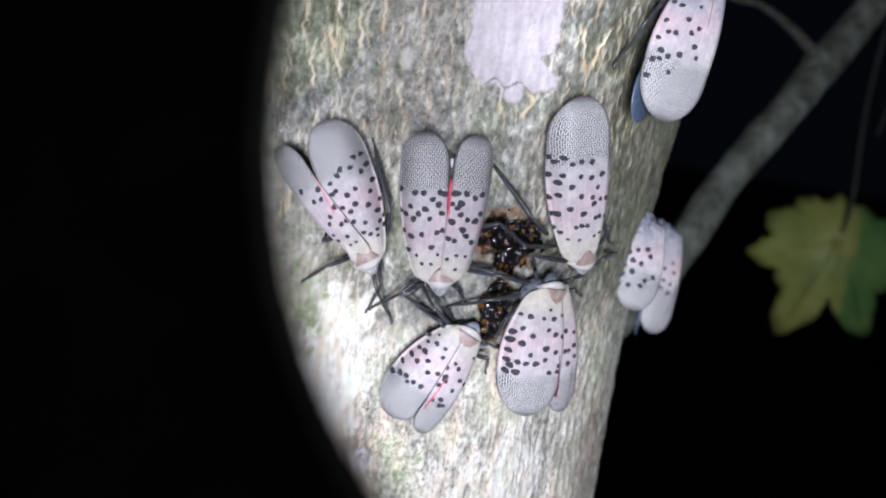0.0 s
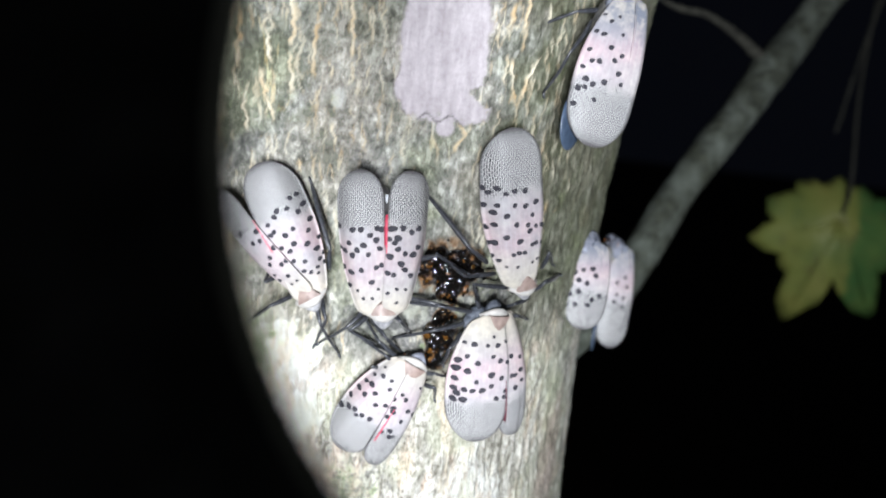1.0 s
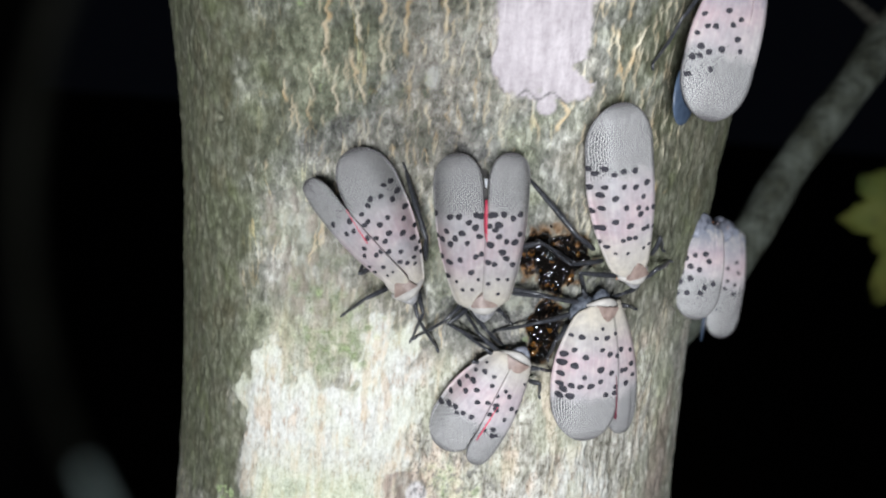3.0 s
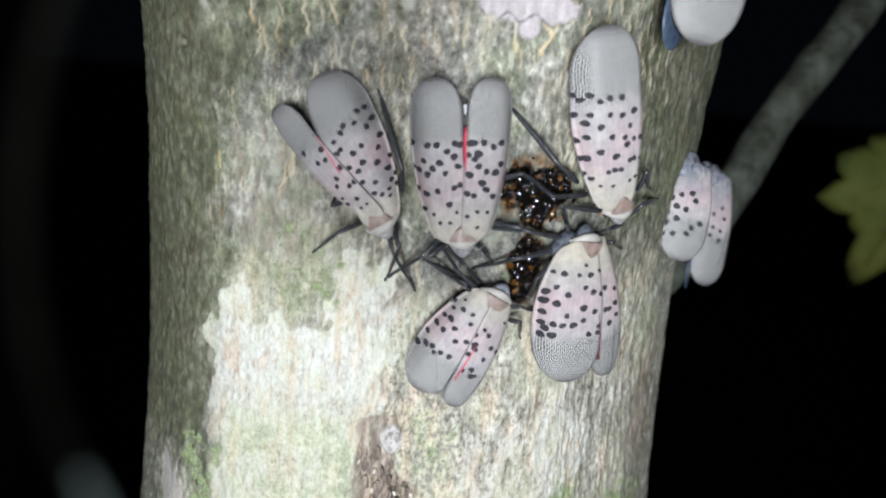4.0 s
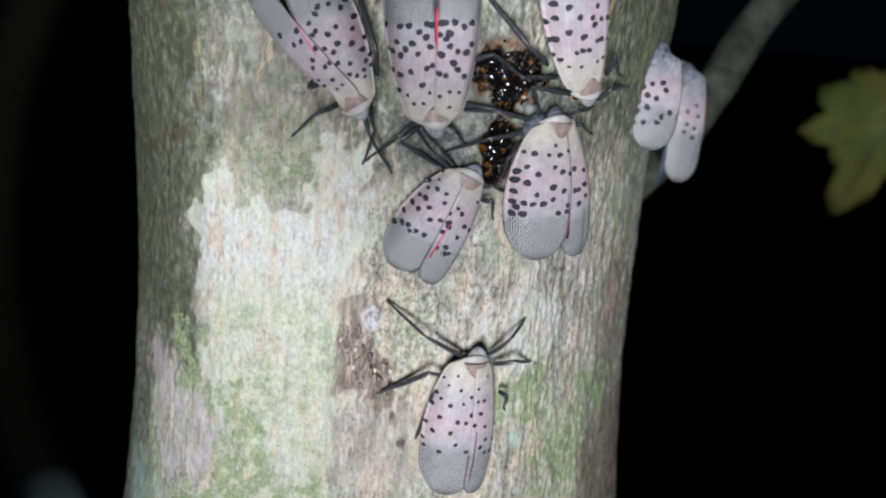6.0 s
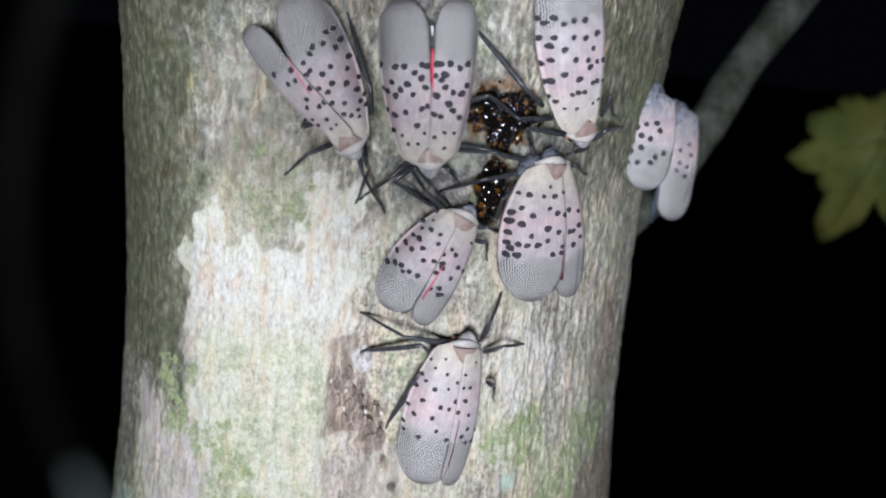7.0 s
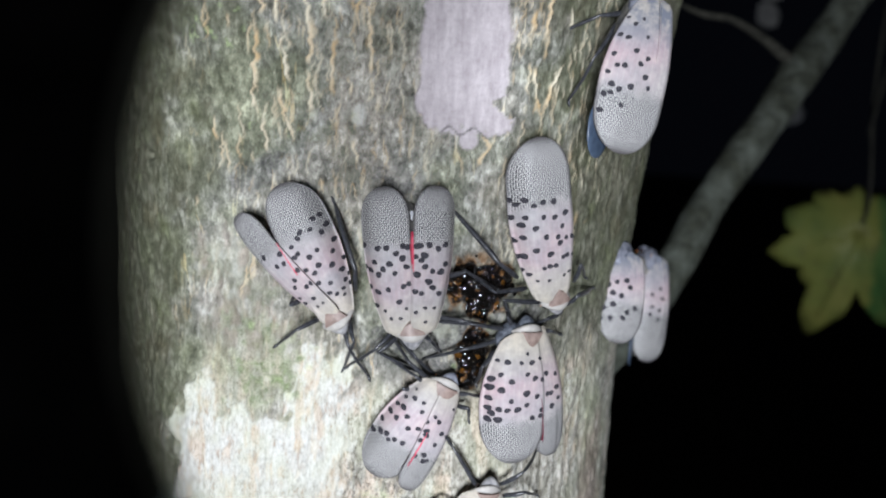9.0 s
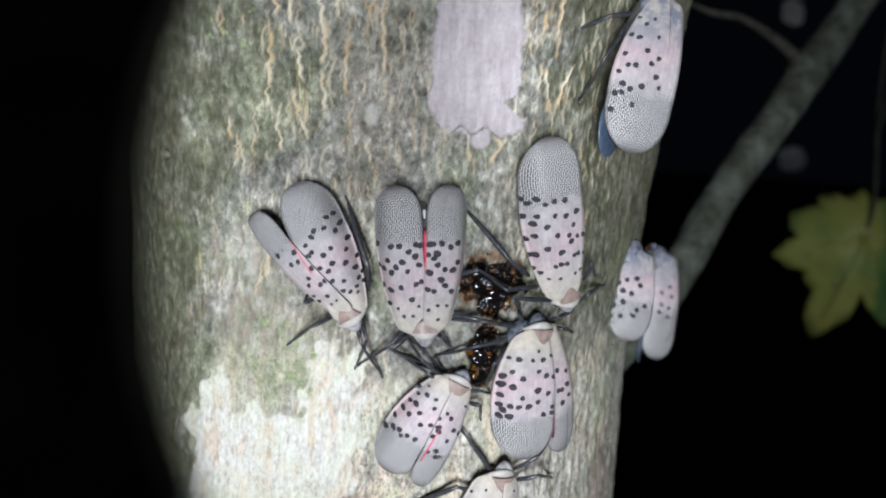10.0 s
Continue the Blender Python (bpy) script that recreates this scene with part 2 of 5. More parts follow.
def wing_material():
    n = Nodes("wing_membrane", 0.52, 0.30)
    uv, mm = n.attr("span"), n.attr("cell")
    sep = n.tree.nodes.new("ShaderNodeSeparateXYZ")
    n.link(uv.outputs["Vector"], sep.inputs[0])
    u, across, rim = sep.outputs
    # net of dark cells between pale veins
    brick = n.add("ShaderNodeTexBrick", Color1=(0.048, 0.048, 0.054, 1), Color2=(0.100, 0.098, 0.106, 1), Mortar=(0.54, 0.53, 0.51, 1), Scale=1.0)
    brick.inputs["Mortar Size"].default_value, brick.inputs["Mortar Smooth"].default_value = 0.044, 0.30
    brick.inputs["Brick Width"].default_value, brick.inputs["Row Height"].default_value = 0.66, 0.27
    warp = n.tree.nodes.new("ShaderNodeVectorMath")
    warp.operation = "ADD"
    wn = n.tree.nodes.new("ShaderNodeTexNoise")
    wn.inputs["Scale"].default_value = 0.55
    n.link(mm.outputs["Vector"], wn.inputs["Vector"])
    sc = n.tree.nodes.new("ShaderNodeVectorMath")
    sc.operation = "SCALE"
    sc.inputs["Scale"].default_value = 0.38
    n.link(wn.outputs["Color"], sc.inputs[0])
    n.link(mm.outputs["Vector"], warp.inputs[0])
    n.link(sc.outputs[0], warp.inputs[1])
    n.link(warp.outputs[0], brick.inputs["Vector"])
    worn = n.maths("MULTIPLY", n.ramp(n.noise(170, 3, 0.6, n.coords()), (0.42, (0, 0, 0)), (0.68, (1, 1, 1))), 0.22)
    net = n.mix(worn, brick.outputs["Color"], (0.215, 0.213, 0.222))
    net = n.mix(n.maths("MULTIPLY", n.ramp(rim, (0.45, (0, 0, 0)), (0.90, (1, 1, 1))), 0.60), net, (0.128, 0.124, 0.127))
    net = n.mix(n.maths("MULTIPLY", n.ramp(rim, (0.88, (0, 0, 0)), (1.0, (1, 1, 1))), 0.8), net, (0.060, 0.054, 0.056))
    # pale membrane with a pink flush along its middle and cream towards the shoulder
    flush = n.maths("MULTIPLY", n.ramp(u, (0.10, (0, 0, 0)), (0.34, (1, 1, 1)), (0.52, (0.7, 0.7, 0.7)), (0.64, (0, 0, 0))),
                    n.ramp(n.noise(150, 3, 0.55, n.coords()), (0.38, (0.05, 0.05, 0.05)), (0.62, (1, 1, 1))))
    pale = n.mix(flush, (0.398, 0.375, 0.372), (0.440, 0.335, 0.352))
    vein = n.tree.nodes.new("ShaderNodeTexWave")
    vein.wave_type, vein.bands_direction = "BANDS", "Y"
    vein.inputs["Scale"].default_value, vein.inputs["Distortion"].default_value, vein.inputs["Detail"].default_value = 0.42, 1.6, 3.0
    n.link(mm.outputs["Vector"], vein.inputs["Vector"])
    line = n.ramp(vein.outputs["Fac"], (0.80, (0, 0, 0)), (0.97, (1, 1, 1)))
    pale = n.mix(n.maths("MULTIPLY", line, 0.30), pale, (0.50, 0.475, 0.455))
    pale = n.mix(n.ramp(u, (0.04, (0.75, 0.75, 0.75)), (0.30, (0, 0, 0))), pale, (0.455, 0.415, 0.335))
    pale = n.mix(1.0, pale, n.ramp(n.noise(1100, 5, 0.6, n.coords()), (0.35, (0.84, 0.84, 0.86)), (0.65, (1.07, 1.06, 1.05))), "MULTIPLY")
    pale = n.mix(1.0, pale, n.ramp(n.noise(230, 4, 0.6, n.coords()), (0.36, (0.86, 0.87, 0.90)), (0.6, (1.04, 1.03, 1.02))), "MULTIPLY")
    sep_mm = n.tree.nodes.new("ShaderNodeSeparateXYZ")
    n.link(mm.outputs["Vector"], sep_mm.inputs[0])
    dusty = n.maths("MULTIPLY", n.ramp(u, (0.14, (1, 1, 1)), (0.40, (0, 0, 0))), n.ramp(n.noise(620, 5, 0.65, n.coords()), (0.38, (0.25, 0.25, 0.25)), (0.56, (1, 1, 1))))
    pale = n.mix(n.maths("MULTIPLY", dusty, n.maths("MULTIPLY", sep_mm.outputs[2], 0.85)), pale, (0.105, 0.125, 0.175))
    zone = n.maths("ADD", u, n.maths("MULTIPLY", n.maths("SUBTRACT", n.noise(620, 4, 0.65, n.coords()), 0.5), 0.16))
    base = n.mix(n.ramp(zone, (0.575, (0, 0, 0)), (0.66, (1, 1, 1))), pale, net)
    n.colour(base)
    n.bump(n.maths("ADD", n.maths("MULTIPLY", brick.outputs["Fac"], 0.3), n.maths("MULTIPLY", line, 0.6)), 0.00004, 0.35)
    return n.mat


def leaf_material():
    n = Nodes("leaf_blade", 0.55, 0.25)
    c = n.coords()
    sep = n.tree.nodes.new("ShaderNodeSeparateXYZ")
    n.link(c, sep.inputs[0])
    half = n.maths("ADD", sep.outputs[0], n.maths("MULTIPLY", n.maths("SUBTRACT", n.noise(60, 2, 0.5, c), 0.5), 0.010))
    yellow = n.ramp(n.noise(45, 4, 0.6, c), (0.35, (0.155, 0.158, 0.040)), (0.52, (0.130, 0.150, 0.036)), (0.68, (0.085, 0.118, 0.032)))
    green = n.ramp(n.noise(70, 4, 0.6, c), (0.35, (0.040, 0.098, 0.028)), (0.65, (0.075, 0.130, 0.034)))
    step_up = n.tree.nodes.new("ShaderNodeMapRange")
    step_up.inputs["From Min"].default_value, step_up.inputs["From Max"].default_value = 0.0060, 0.0085
    n.link(half, step_up.inputs["Value"])
    g = n.mix(step_up.outputs[0], yellow, green)
    g = n.mix(n.maths("MULTIPLY", n.ramp(n.noise(190, 4, 0.6, c), (0.56, (0, 0, 0)), (0.70, (1, 1, 1))), 0.6), g, (0.085, 0.066, 0.026))
    n.colour(g)
    n.bump(n.noise(500, 3, 0.5, c), 0.0004)
    return n.mat


BARK = bark_material()
WING = wing_material()
SPOT = speckled("wing_spot", (0.022, 0.022, 0.027), (0.055, 0.052, 0.062), 1500, 0.7, 0.12)
RED = speckled("hindwing_red", (0.44, 0.025, 0.06), (0.60, 0.07, 0.12), 900, 0.5, 0.3)
DARK_RED = speckled("hindwing_dark_red", (0.035, 0.008, 0.016), (0.14, 0.016, 0.032), 900, 0.5, 0.3)
BLUEBLACK = speckled("hindwing_dark", (0.03, 0.045, 0.075), (0.07, 0.10, 0.15), 700, 0.35, 0.5)
LEG = speckled("leg_cuticle", (0.012, 0.013, 0.016), (0.055, 0.057, 0.066), 1500, 0.34, 0.55, 0.0001)
COLLAR = speckled("collar_cuticle", (0.33, 0.315, 0.30), (0.45, 0.425, 0.39), 900, 0.5, 0.3, 0.0001)
SHIELD = speckled("shield_cuticle", (0.17, 0.118, 0.100), (0.31, 0.235, 0.205), 900, 0.45, 0.35, 0.0001)
DUST = speckled("blue_dust", (0.045, 0.050, 0.068), (0.27, 0.28, 0.33), 900, 0.6, 0.25, 0.0003)
SLATE = speckled("slate_dust", (0.022, 0.027, 0.038), (0.16, 0.175, 0.205), 1100, 0.6, 0.25, 0.0003)
FACE = speckled("face_cuticle", (0.15, 0.15, 0.16), (0.42, 0.41, 0.41), 900, 0.5, 0.35, 0.0001)
BELLY = speckled("belly_cuticle", (0.05, 0.05, 0.055), (0.16, 0.15, 0.13), 1100, 0.5, 0.35, 0.0001)
EYE = speckled("eye", (0.015, 0.012, 0.012), (0.03, 0.02, 0.02), 1500, 0.15, 0.6)
ORANGE = speckled("antenna_cuticle", (0.50, 0.14, 0.03), (0.65, 0.22, 0.05), 1500, 0.4, 0.4)
SAP = speckled("wet_sap", (0.003, 0.003, 0.003), (0.007, 0.005, 0.004), 500, 0.06, 0.7)
AMBER = speckled("amber_sap", (0.02, 0.009, 0.003), (0.16, 0.07, 0.014), 500, 0.08, 0.7)
LEAF = leaf_material()
RIM = speckled("rim_plastic", (0.0001, 0.0001, 0.0001), (0.0003, 0.0003, 0.0003), 300, 0.9, 0.0)
LIP = speckled("rim_lip", (0.0009, 0.0009, 0.0007), (0.0055, 0.0056, 0.0045), 90, 0.9, 0.0)
GLINT = speckled("rim_glint", (0.004, 0.006, 0.006), (0.034, 0.048, 0.044), 420, 0.6, 0.2)
WAX = speckled("white_wax", (0.6, 0.62, 0.66), (0.8, 0.82, 0.85), 2500, 0.8, 0.1, 0.0002)
DIM = speckled("grey_wing", (0.055, 0.057, 0.06), (0.11, 0.113, 0.115), 200, 0.7, 0.2)
PALE = speckled("pale_wing", (0.15, 0.15, 0.15), (0.26, 0.26, 0.25), 200, 0.7, 0.2)


# ---------------------------------------------------------------- trunk
def trunk_radius(theta, z):
    """theta in degrees from the front, to the right; arrays or numbers."""
    s = np.clip((z - H) / 0.05, -1.6, 1.6)
    d = theta
    return 0.045674 + 0.001543 * s + 0.002583 * s * s + 0.001 * (
        -2.5 * np.exp(-((d - 4) / 9) ** 2) + 4 * np.exp(-((d + 32) / 18) ** 2) + 1.5 * np.exp(-((d - 28) / 12) ** 2))


def blob(x, z, cx, cz, rx, rz):
    return 1 - np.sqrt(((x - cx) / rx) ** 2 + ((z - cz) / rz) ** 2)


def rough_box(x, z, x0, x1, z0, z1, soft):
    return np.minimum(np.minimum(x - x0, x1 - x), np.minimum(z - z0, z1 - z)) / soft


def crack_lines(x, z):
    """Wandering upright cracks in the upper bark, as a 0 to 1 mask; x in degrees, z in mm."""
    rng = np.random.RandomState(5)
    # upper end, lower end: degrees round the trunk and mm above the middle height
    lines = [(-13.8, 52, -13.6, 45), (-14.4, 43.8, -15.3, 33.3), (-11.8, 52, -11.5, 44), (-10.7, 43.5, -9.9, 36.8), (-11.0, 36.6, -9.0, 29.2), (-7.6, 52, -6.4, 39.2),
             (-7.2, 39.2, -6.0, 33.2), (-4.9, 50, -4.2, 45), (-3.1, 43.4, -2.9, 35.6), (-0.6, 38.8, 0.1, 35.6), (-0.1, 51, 0.9, 44.4), (1.6, 48.3, 2.7, 38.6),
             (-13.4, 32.6, -12.4, 27.6), (-21.3, 32.5, -20.5, 28.8), (-0.2, 30.6, 1.3, 26.8), (27.4, 42.2, 27.6, 37.6), (28.0, 41.8, 30.2, 35.4), (34.2, 42.8, 30.4, 35.4),
             (29.9, 52, 29.2, 44.8), (26.6, 49.0, 27.0, 45.5), (20.6, 32.6, 22.2, 29.6), (23.0, 32.4, 20.2, 27.6), (33.0, 50, 34.2, 46.8)]
    count = len(lines)
    for k in range(300):
        top = rng.uniform(12, 56)
        at = rng.choice([rng.uniform(-26, 50), rng.uniform(-16, 14), rng.uniform(24, 44)])
        long = rng.uniform(1.6, 6.0)
        lines.append((at, top, at + long * rng.uniform(-0.25, 0.25), top - long))
    full = np.zeros_like(x)
    level = z[:, 0]
    all_x, all_z = x, z
    for i, (cx, top, cx_low, low) in enumerate(lines):
        main = i < count
        rows = np.nonzero((level > low - 0.5) & (level < top + 0.5))[0]
        cols = np.nonzero(np.abs(all_x[0] - cx) < 6.0)[0]
        here = np.ix_(rows, cols)
        x, z = all_x[here], all_z[here]
        wide = (0.20 if main else 0.115) * rng.uniform(0.8, 1.25)
        path = cx + (cx_low - cx) * (top - z) / (top - low) + 1.3 * (fbm(z * 0.30, np.full_like(z, i * 3.1), 40 + i, 4) - 0.5) + 1.3 * (fbm(z * 1.1, np.full_like(z, i * 2.3), 60 + i, 3) - 0.5)
        thick = wide * (0.35 + 1.2 * lattice(z * 0.8, np.full_like(z, i * 1.7), 90 + i))
        m = step(thick - np.abs(x - path) * 0.8, -0.10, 0.10) * step(z, low, low + 1.2) * step(-z, -top, -top + 1.2)
        full[here] = np.maximum(full[here], m * (1.0 if main else 0.62))
    return full


def build_trunk():
    front = np.concatenate([np.arange(-104, -60, 0.6), np.arange(-60, 72, 0.235), np.arange(72, 104.01, 0.6)])
    rear = np.arange(108, 255.9, 4.0)
    th = np.concatenate([front, rear])
    zs = np.concatenate([np.array([-0.05, 0.1, 0.3, 0.5, 0.7, 0.85, 1.0, 1.08, 1.14, 1.18, 1.205]), np.arange(1.218, 1.3905, 0.00029),
                         np.array([1.4, 1.42, 1.45, 1.5, 1.6, 1.75, 1.9, 2.1])])
    T, Z = np.meshgrid(th, zs)
    D = np.where(T > 180, T - 360, T)
    mm = (Z - H) * 1000.0
    arc = D * 0.8                                    # mm round the trunk
    wx = D + 5.5 * (fbm(arc * 0.22, mm * 0.16, 1) - 0.5) * 2 + 2.2 * (fbm(arc * 0.9, mm * 0.5, 11) - 0.5) * 2
    wz = mm + 2.4 * (fbm(arc * 0.5, mm * 0.12, 19, 2) - 0.5) * 2 + 3.0 * (fbm(arc * 0.2, mm * 0.2, 2) - 0.5) * 2 + 2.4 * (fbm(arc * 0.8, mm * 0.7, 12) - 0.5) * 2
    sm_x = D + 1.3 * (fbm(arc * 0.5, mm * 0.35, 3) - 0.5) * 2
    sm_z = mm + 1.6 * (fbm(arc * 0.5, mm * 0.5, 4) - 0.5) * 2
    # white crust
    w = np.maximum.reduce([rough_box(wx, wz, -27, 2.5, -27, -8, 2.0), rough_box(wx, wz, -8.5, 2.8, -18, 0, 2.0), blob(wx, wz, -22, -11, 6, 6) * 4])
    white = step(w + 0.55 * (fbm(arc * 1.5, mm * 0.8, 18) - 0.5), -0.35, 0.30) * (0.72 + 0.28 * step(mm + 8 * (fbm(arc * 0.3, mm * 0.2, 29) - 0.5), -23, -15))
    faint = step(fbm(arc * 0.16, mm * 0.1, 6), 0.46, 0.62)
    white = np.maximum(white, (0.42 + 0.33 * faint) * step(-mm, 16, 24) * step(wx + 0.25 * np.clip(mm + 30, -30, 0), -30, -25) * step(-wx, -1, 3) * step(mm, -62, -54))
    white = np.maximum(white, 0.8 * step(blob(wx, wz, 34, -25, 8, 9), 0, 0.4))
    white = np.maximum(white, 0.6 * step(blob(wx, wz, 20, -30, 9, 14), 0, 0.6) * step(fbm(arc * 0.8, mm * 0.25, 33), 0.42, 0.60))
    white = np.maximum(white, 0.42 * step(blob(wx, wz, -20, 10, 7, 9), 0, 0.6) * step(fbm(arc * 0.7, mm * 0.6, 8), 0.4, 0.58))
    white = np.maximum(white, 0.8 * step(blob(sm_x, sm_z, 1.4, 33.2, 1.9, 1.9), 0, 0.5))
    white = np.maximum(white, 0.6 * step(blob(wx, wz, 12, 8, 12, 6), 0.1, 0.7))
    white = np.maximum(white, 0.22 * step(blob(wx, wz, 5, 36, 19, 26), 0, 0.6) * step(fbm(arc * 1.6, mm * 1.6, 27), 0.45, 0.62))
    olive = step(-wx, 24, 31) * step(wz, -35, -29)      # olive algae on the left flank, above the scars, deepened to shade that side
    film_shade = 0.85 * step(-wx + 0.18 * (wz - 20), 13, 27) * step(mm, 12, 20)      # thinner film of it higher up, also dimming the flank by colour
    film_shade = np.maximum(film_shade, 0.45 * step(blob(wx, wz, -14, 6, 17, 19), 0, 0.5) * (1 - white) * step(fbm(arc * 0.5, mm * 0.35, 49), 0.36, 0.58))
    # right flank darkened in colour, where the light falls off
    film_shade = np.maximum(film_shade, 0.95 * step(wx, 22, 33) * step(mm, 5, 16))
    # pale, fibrous lower bark
    pale = step(-(mm - 6 * (fbm(arc * 0.09, mm * 0.03, 7) - 0.5) * 3) + 0.12 * (D + 5), 1, 9) * step(D + 0.12 * mm, -33, -26)
    pale = np.maximum(pale, 0.42 * step(blob(wx, wz, -18, 6, 9, 14), 0, 0.5))
    pale = np.maximum(pale, 0.7 * step(blob(wx, wz, -13, -3, 13, 9), 0, 0.5))
    pale = np.maximum(pale, 0.9 * step(-mm, 33, 39) * step(wx, -44, -38))
    pale = pale * (1 - olive) * (1 - 0.8 * step(D - 0.05 * mm + 5 * (fbm(arc * 0.2, mm * 0.1, 13) - 0.5), 50, 60))
    # moss
    g = np.maximum.reduce([blob(wx, wz, -15, 4, 9, 11) * 0.30, blob(wx, wz, -13, -2, 12, 8) * 0.34, blob(wx, wz, -28, -31, 6, 5), blob(wx, wz, -19, -43, 5, 10), blob(wx, wz, -24, -39, 5, 4), blob(wx, wz, -29, -35, 4, 4), blob(wx, wz, -19, -50, 5, 5), blob(wx, wz, -7, -53, 8, 4), blob(wx, wz, -24, -57, 16, 5),
                           blob(wx, wz, 34, -35, 10, 6), blob(wx, wz, 54, -39, 9, 7), blob(wx, wz, 9, -25, 6, 10) * 0.34, blob(wx, wz, 24, 2, 5, 9) * 0.6, blob(wx, wz, 14, -46, 9, 16) * 0.22, blob(wx, wz, 45, -48, 14, 16) * 0.6,
                           blob(wx, wz, -20, 42, 12, 12) * 0.30, blob(wx, wz, -8, 30, 9, 5) * 0.5])
    green = step(g + 0.5 * (fbm(arc * 0.7, mm * 0.7, 9) - 0.5), 0.0, 0.42)
    green = green * (0.5 + 0.5 * step(fbm(arc * 1.1, mm * 0.9, 28), 0.36, 0.60))
    mass = step(D, -28, -22) * step(-D, 0, 5) * step(-mm, 16, 26)
    green = np.maximum(green, mass * (0.30 + 0.30 * step(fbm(arc * 0.35, mm * 0.3, 34), 0.35, 0.60)))
    algae_shade = np.maximum(olive * (0.86 + 0.12 * step(fbm(arc * 0.5, mm * 0.4, 35), 0.3, 0.6)), film_shade * (0.45 + 0.55 * step(fbm(arc * 0.28, mm * 0.2, 45), 0.36, 0.58)))
    green = np.maximum(green, 0.6 * step(-D, 30, 40) * step(-mm, 30, 36))
    green = np.maximum(green, (0.42 - 0.20 * pale) * step(fbm(arc * 0.2, mm * 0.16, 10), 0.40, 0.66))
    # smooth mauve scars
    my_x = D + 1.1 * (fbm(arc * 0.6, mm * 0.5, 36, 4) - 0.5) * 2
    left_side = 10.2 + 2.6 * step(sm_z, 48.5, 49.8) + 1.4 * step(-sm_z, -36, -33)
    m1 = np.minimum(np.minimum(my_x - left_side, 24.2 - 1.8 * step(sm_z, 44, 50) - my_x) * 0.8, sm_z - 32.4 - 0.5 * np.clip(13 - D, 0, 3))
    m1 = np.maximum(m1, rough_box(my_x, sm_z, 18, 25.8, 32.8, 35.5, 1.0))
    m1 = np.minimum(m1, -1.2 * blob(my_x, sm_z, 24.6, 35.9, 2.6, 0.9) * 2)
    mauve = step(m1, -0.25, 0.35)
    mauve = np.maximum(mauve, step(blob(D, mm, 18.8, 31.2, 1.6, 1.35), 0.0, 0.2))
    knob = step(blob(D, mm, 3.3, -24.4, 2.2, 2.4), 0, 0.25)
    white = np.maximum(white, knob)
    ring = blob(wx, wz, -31, -45.5, 10, 8)
    mauve = np.maximum(mauve, 0.55 * step(ring + 0.5 * (fbm(arc * 0.8, mm * 0.8, 39) - 0.5), 0, 0.35) * (1 - 0.6 * step(ring, 0.35, 0.6)))
    mauve = np.maximum(mauve, 0.6 * step(blob(wx, wz, -39, -38, 4, 5), 0, 0.3))
    # brown scar
    b = np.maximum(rough_box(sm_x, sm_z, -2.8, 4.6, -36, -20.5, 1.0), rough_box(sm_x, sm_z, 3.0, 8.4, -38.5, -30.5, 1.0))
    b2 = step(blob(wx, wz, 7, -43, 13, 10), 0, 0.35) * (0.40 + 0.35 * step(fbm(arc * 1.4, mm * 0.4, 31), 0.45, 0.58))
    brown = step(b, -0.3, 0.5) * (0.62 + 0.22 * step(fbm(arc * 1.1, mm * 0.5, 15), 0.4, 0.6))
    brown = np.maximum(brown, 0.45 * b2)
    brown = np.maximum(brown, 0.42 * step(blob(wx, wz, -16, 9, 12, 15), 0, 0.6) * step(fbm(arc * 0.9, mm * 0.45, 48), 0.46, 0.60))
    mauve = np.maximum(mauve, 0.42 * b2 * (1 - step(b, -0.3, 0.5)))
    dash = np.maximum.reduce([blob(sm_x, sm_z, 8.0, -35.6, 0.9, 2.2), blob(sm_x, sm_z, 8.6, -40.0, 0.9, 1.4), blob(sm_x, sm_z, 10.3, -43.6, 1.0, 1.7), blob(sm_x, sm_z, 5.6, -35.5, 0.8, 1.6)])
    brown = np.maximum(brown, step(dash, 0.0, 0.3))
    brown = np.maximum(brown, 0.62 * step(blob(wx, wz, 61, -22, 9, 12), 0, 0.5))
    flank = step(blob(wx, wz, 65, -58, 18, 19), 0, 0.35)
    algae_shade = np.maximum(algae_shade, 0.62 * flank)
    # further painted dimming towards the right edge
    algae_shade = np.maximum(algae_shade, 0.80 * step(wx, 31, 43) * step(mm, -8, 10))
    brown = np.maximum(brown, 0.45 * flank)
    brown, green = brown * (1 - knob), green * (1 - knob)
    mauve = np.maximum(mauve, 0.5 * knob)
    crack = crack_lines(D, mm) * (1 - mauve) * (1 - white * 0.6)
    thin = step(fbm(arc * 1.3, mm * 0.24, 16, 3), 0.66, 0.74) * pale * 0.28
    crack = np.maximum(crack, thin)
    wet = np.maximum.reduce([step(blob(wx, sm_z, 22.5, 10.5, 4.7, 6.0), 0, 0.55), step(blob(wx, sm_z, 26.8, 11.5, 4.0, 4.0), 0, 0.7),
                             step(blob(sm_x, sm_z, 22.8, 1.0, 3.5, 5.6), 0, 0.45)])
    teal = np.maximum(step(blob(wx, wz, -47, -62, 17, 12), 0, 0.9), step(blob(D, mm, 31.5, -42.5, 2.0, 1.8), 0, 0.5))
    # sooty stain by the heads; last two blobs paint shadow at wing tips
    soot_shade = step(np.maximum.reduce([blob(wx, wz, 17, 4, 11, 9), blob(wx, wz, 16, 10, 15, 13) * 0.5, blob(wx, wz, 10, 3, 8, 5), blob(wx, wz, 31, 7, 6, 6), blob(wx, wz, -13, 25, 6, 3.4), blob(wx, wz, 8, 24, 7, 3)]), 0.0, 0.7)
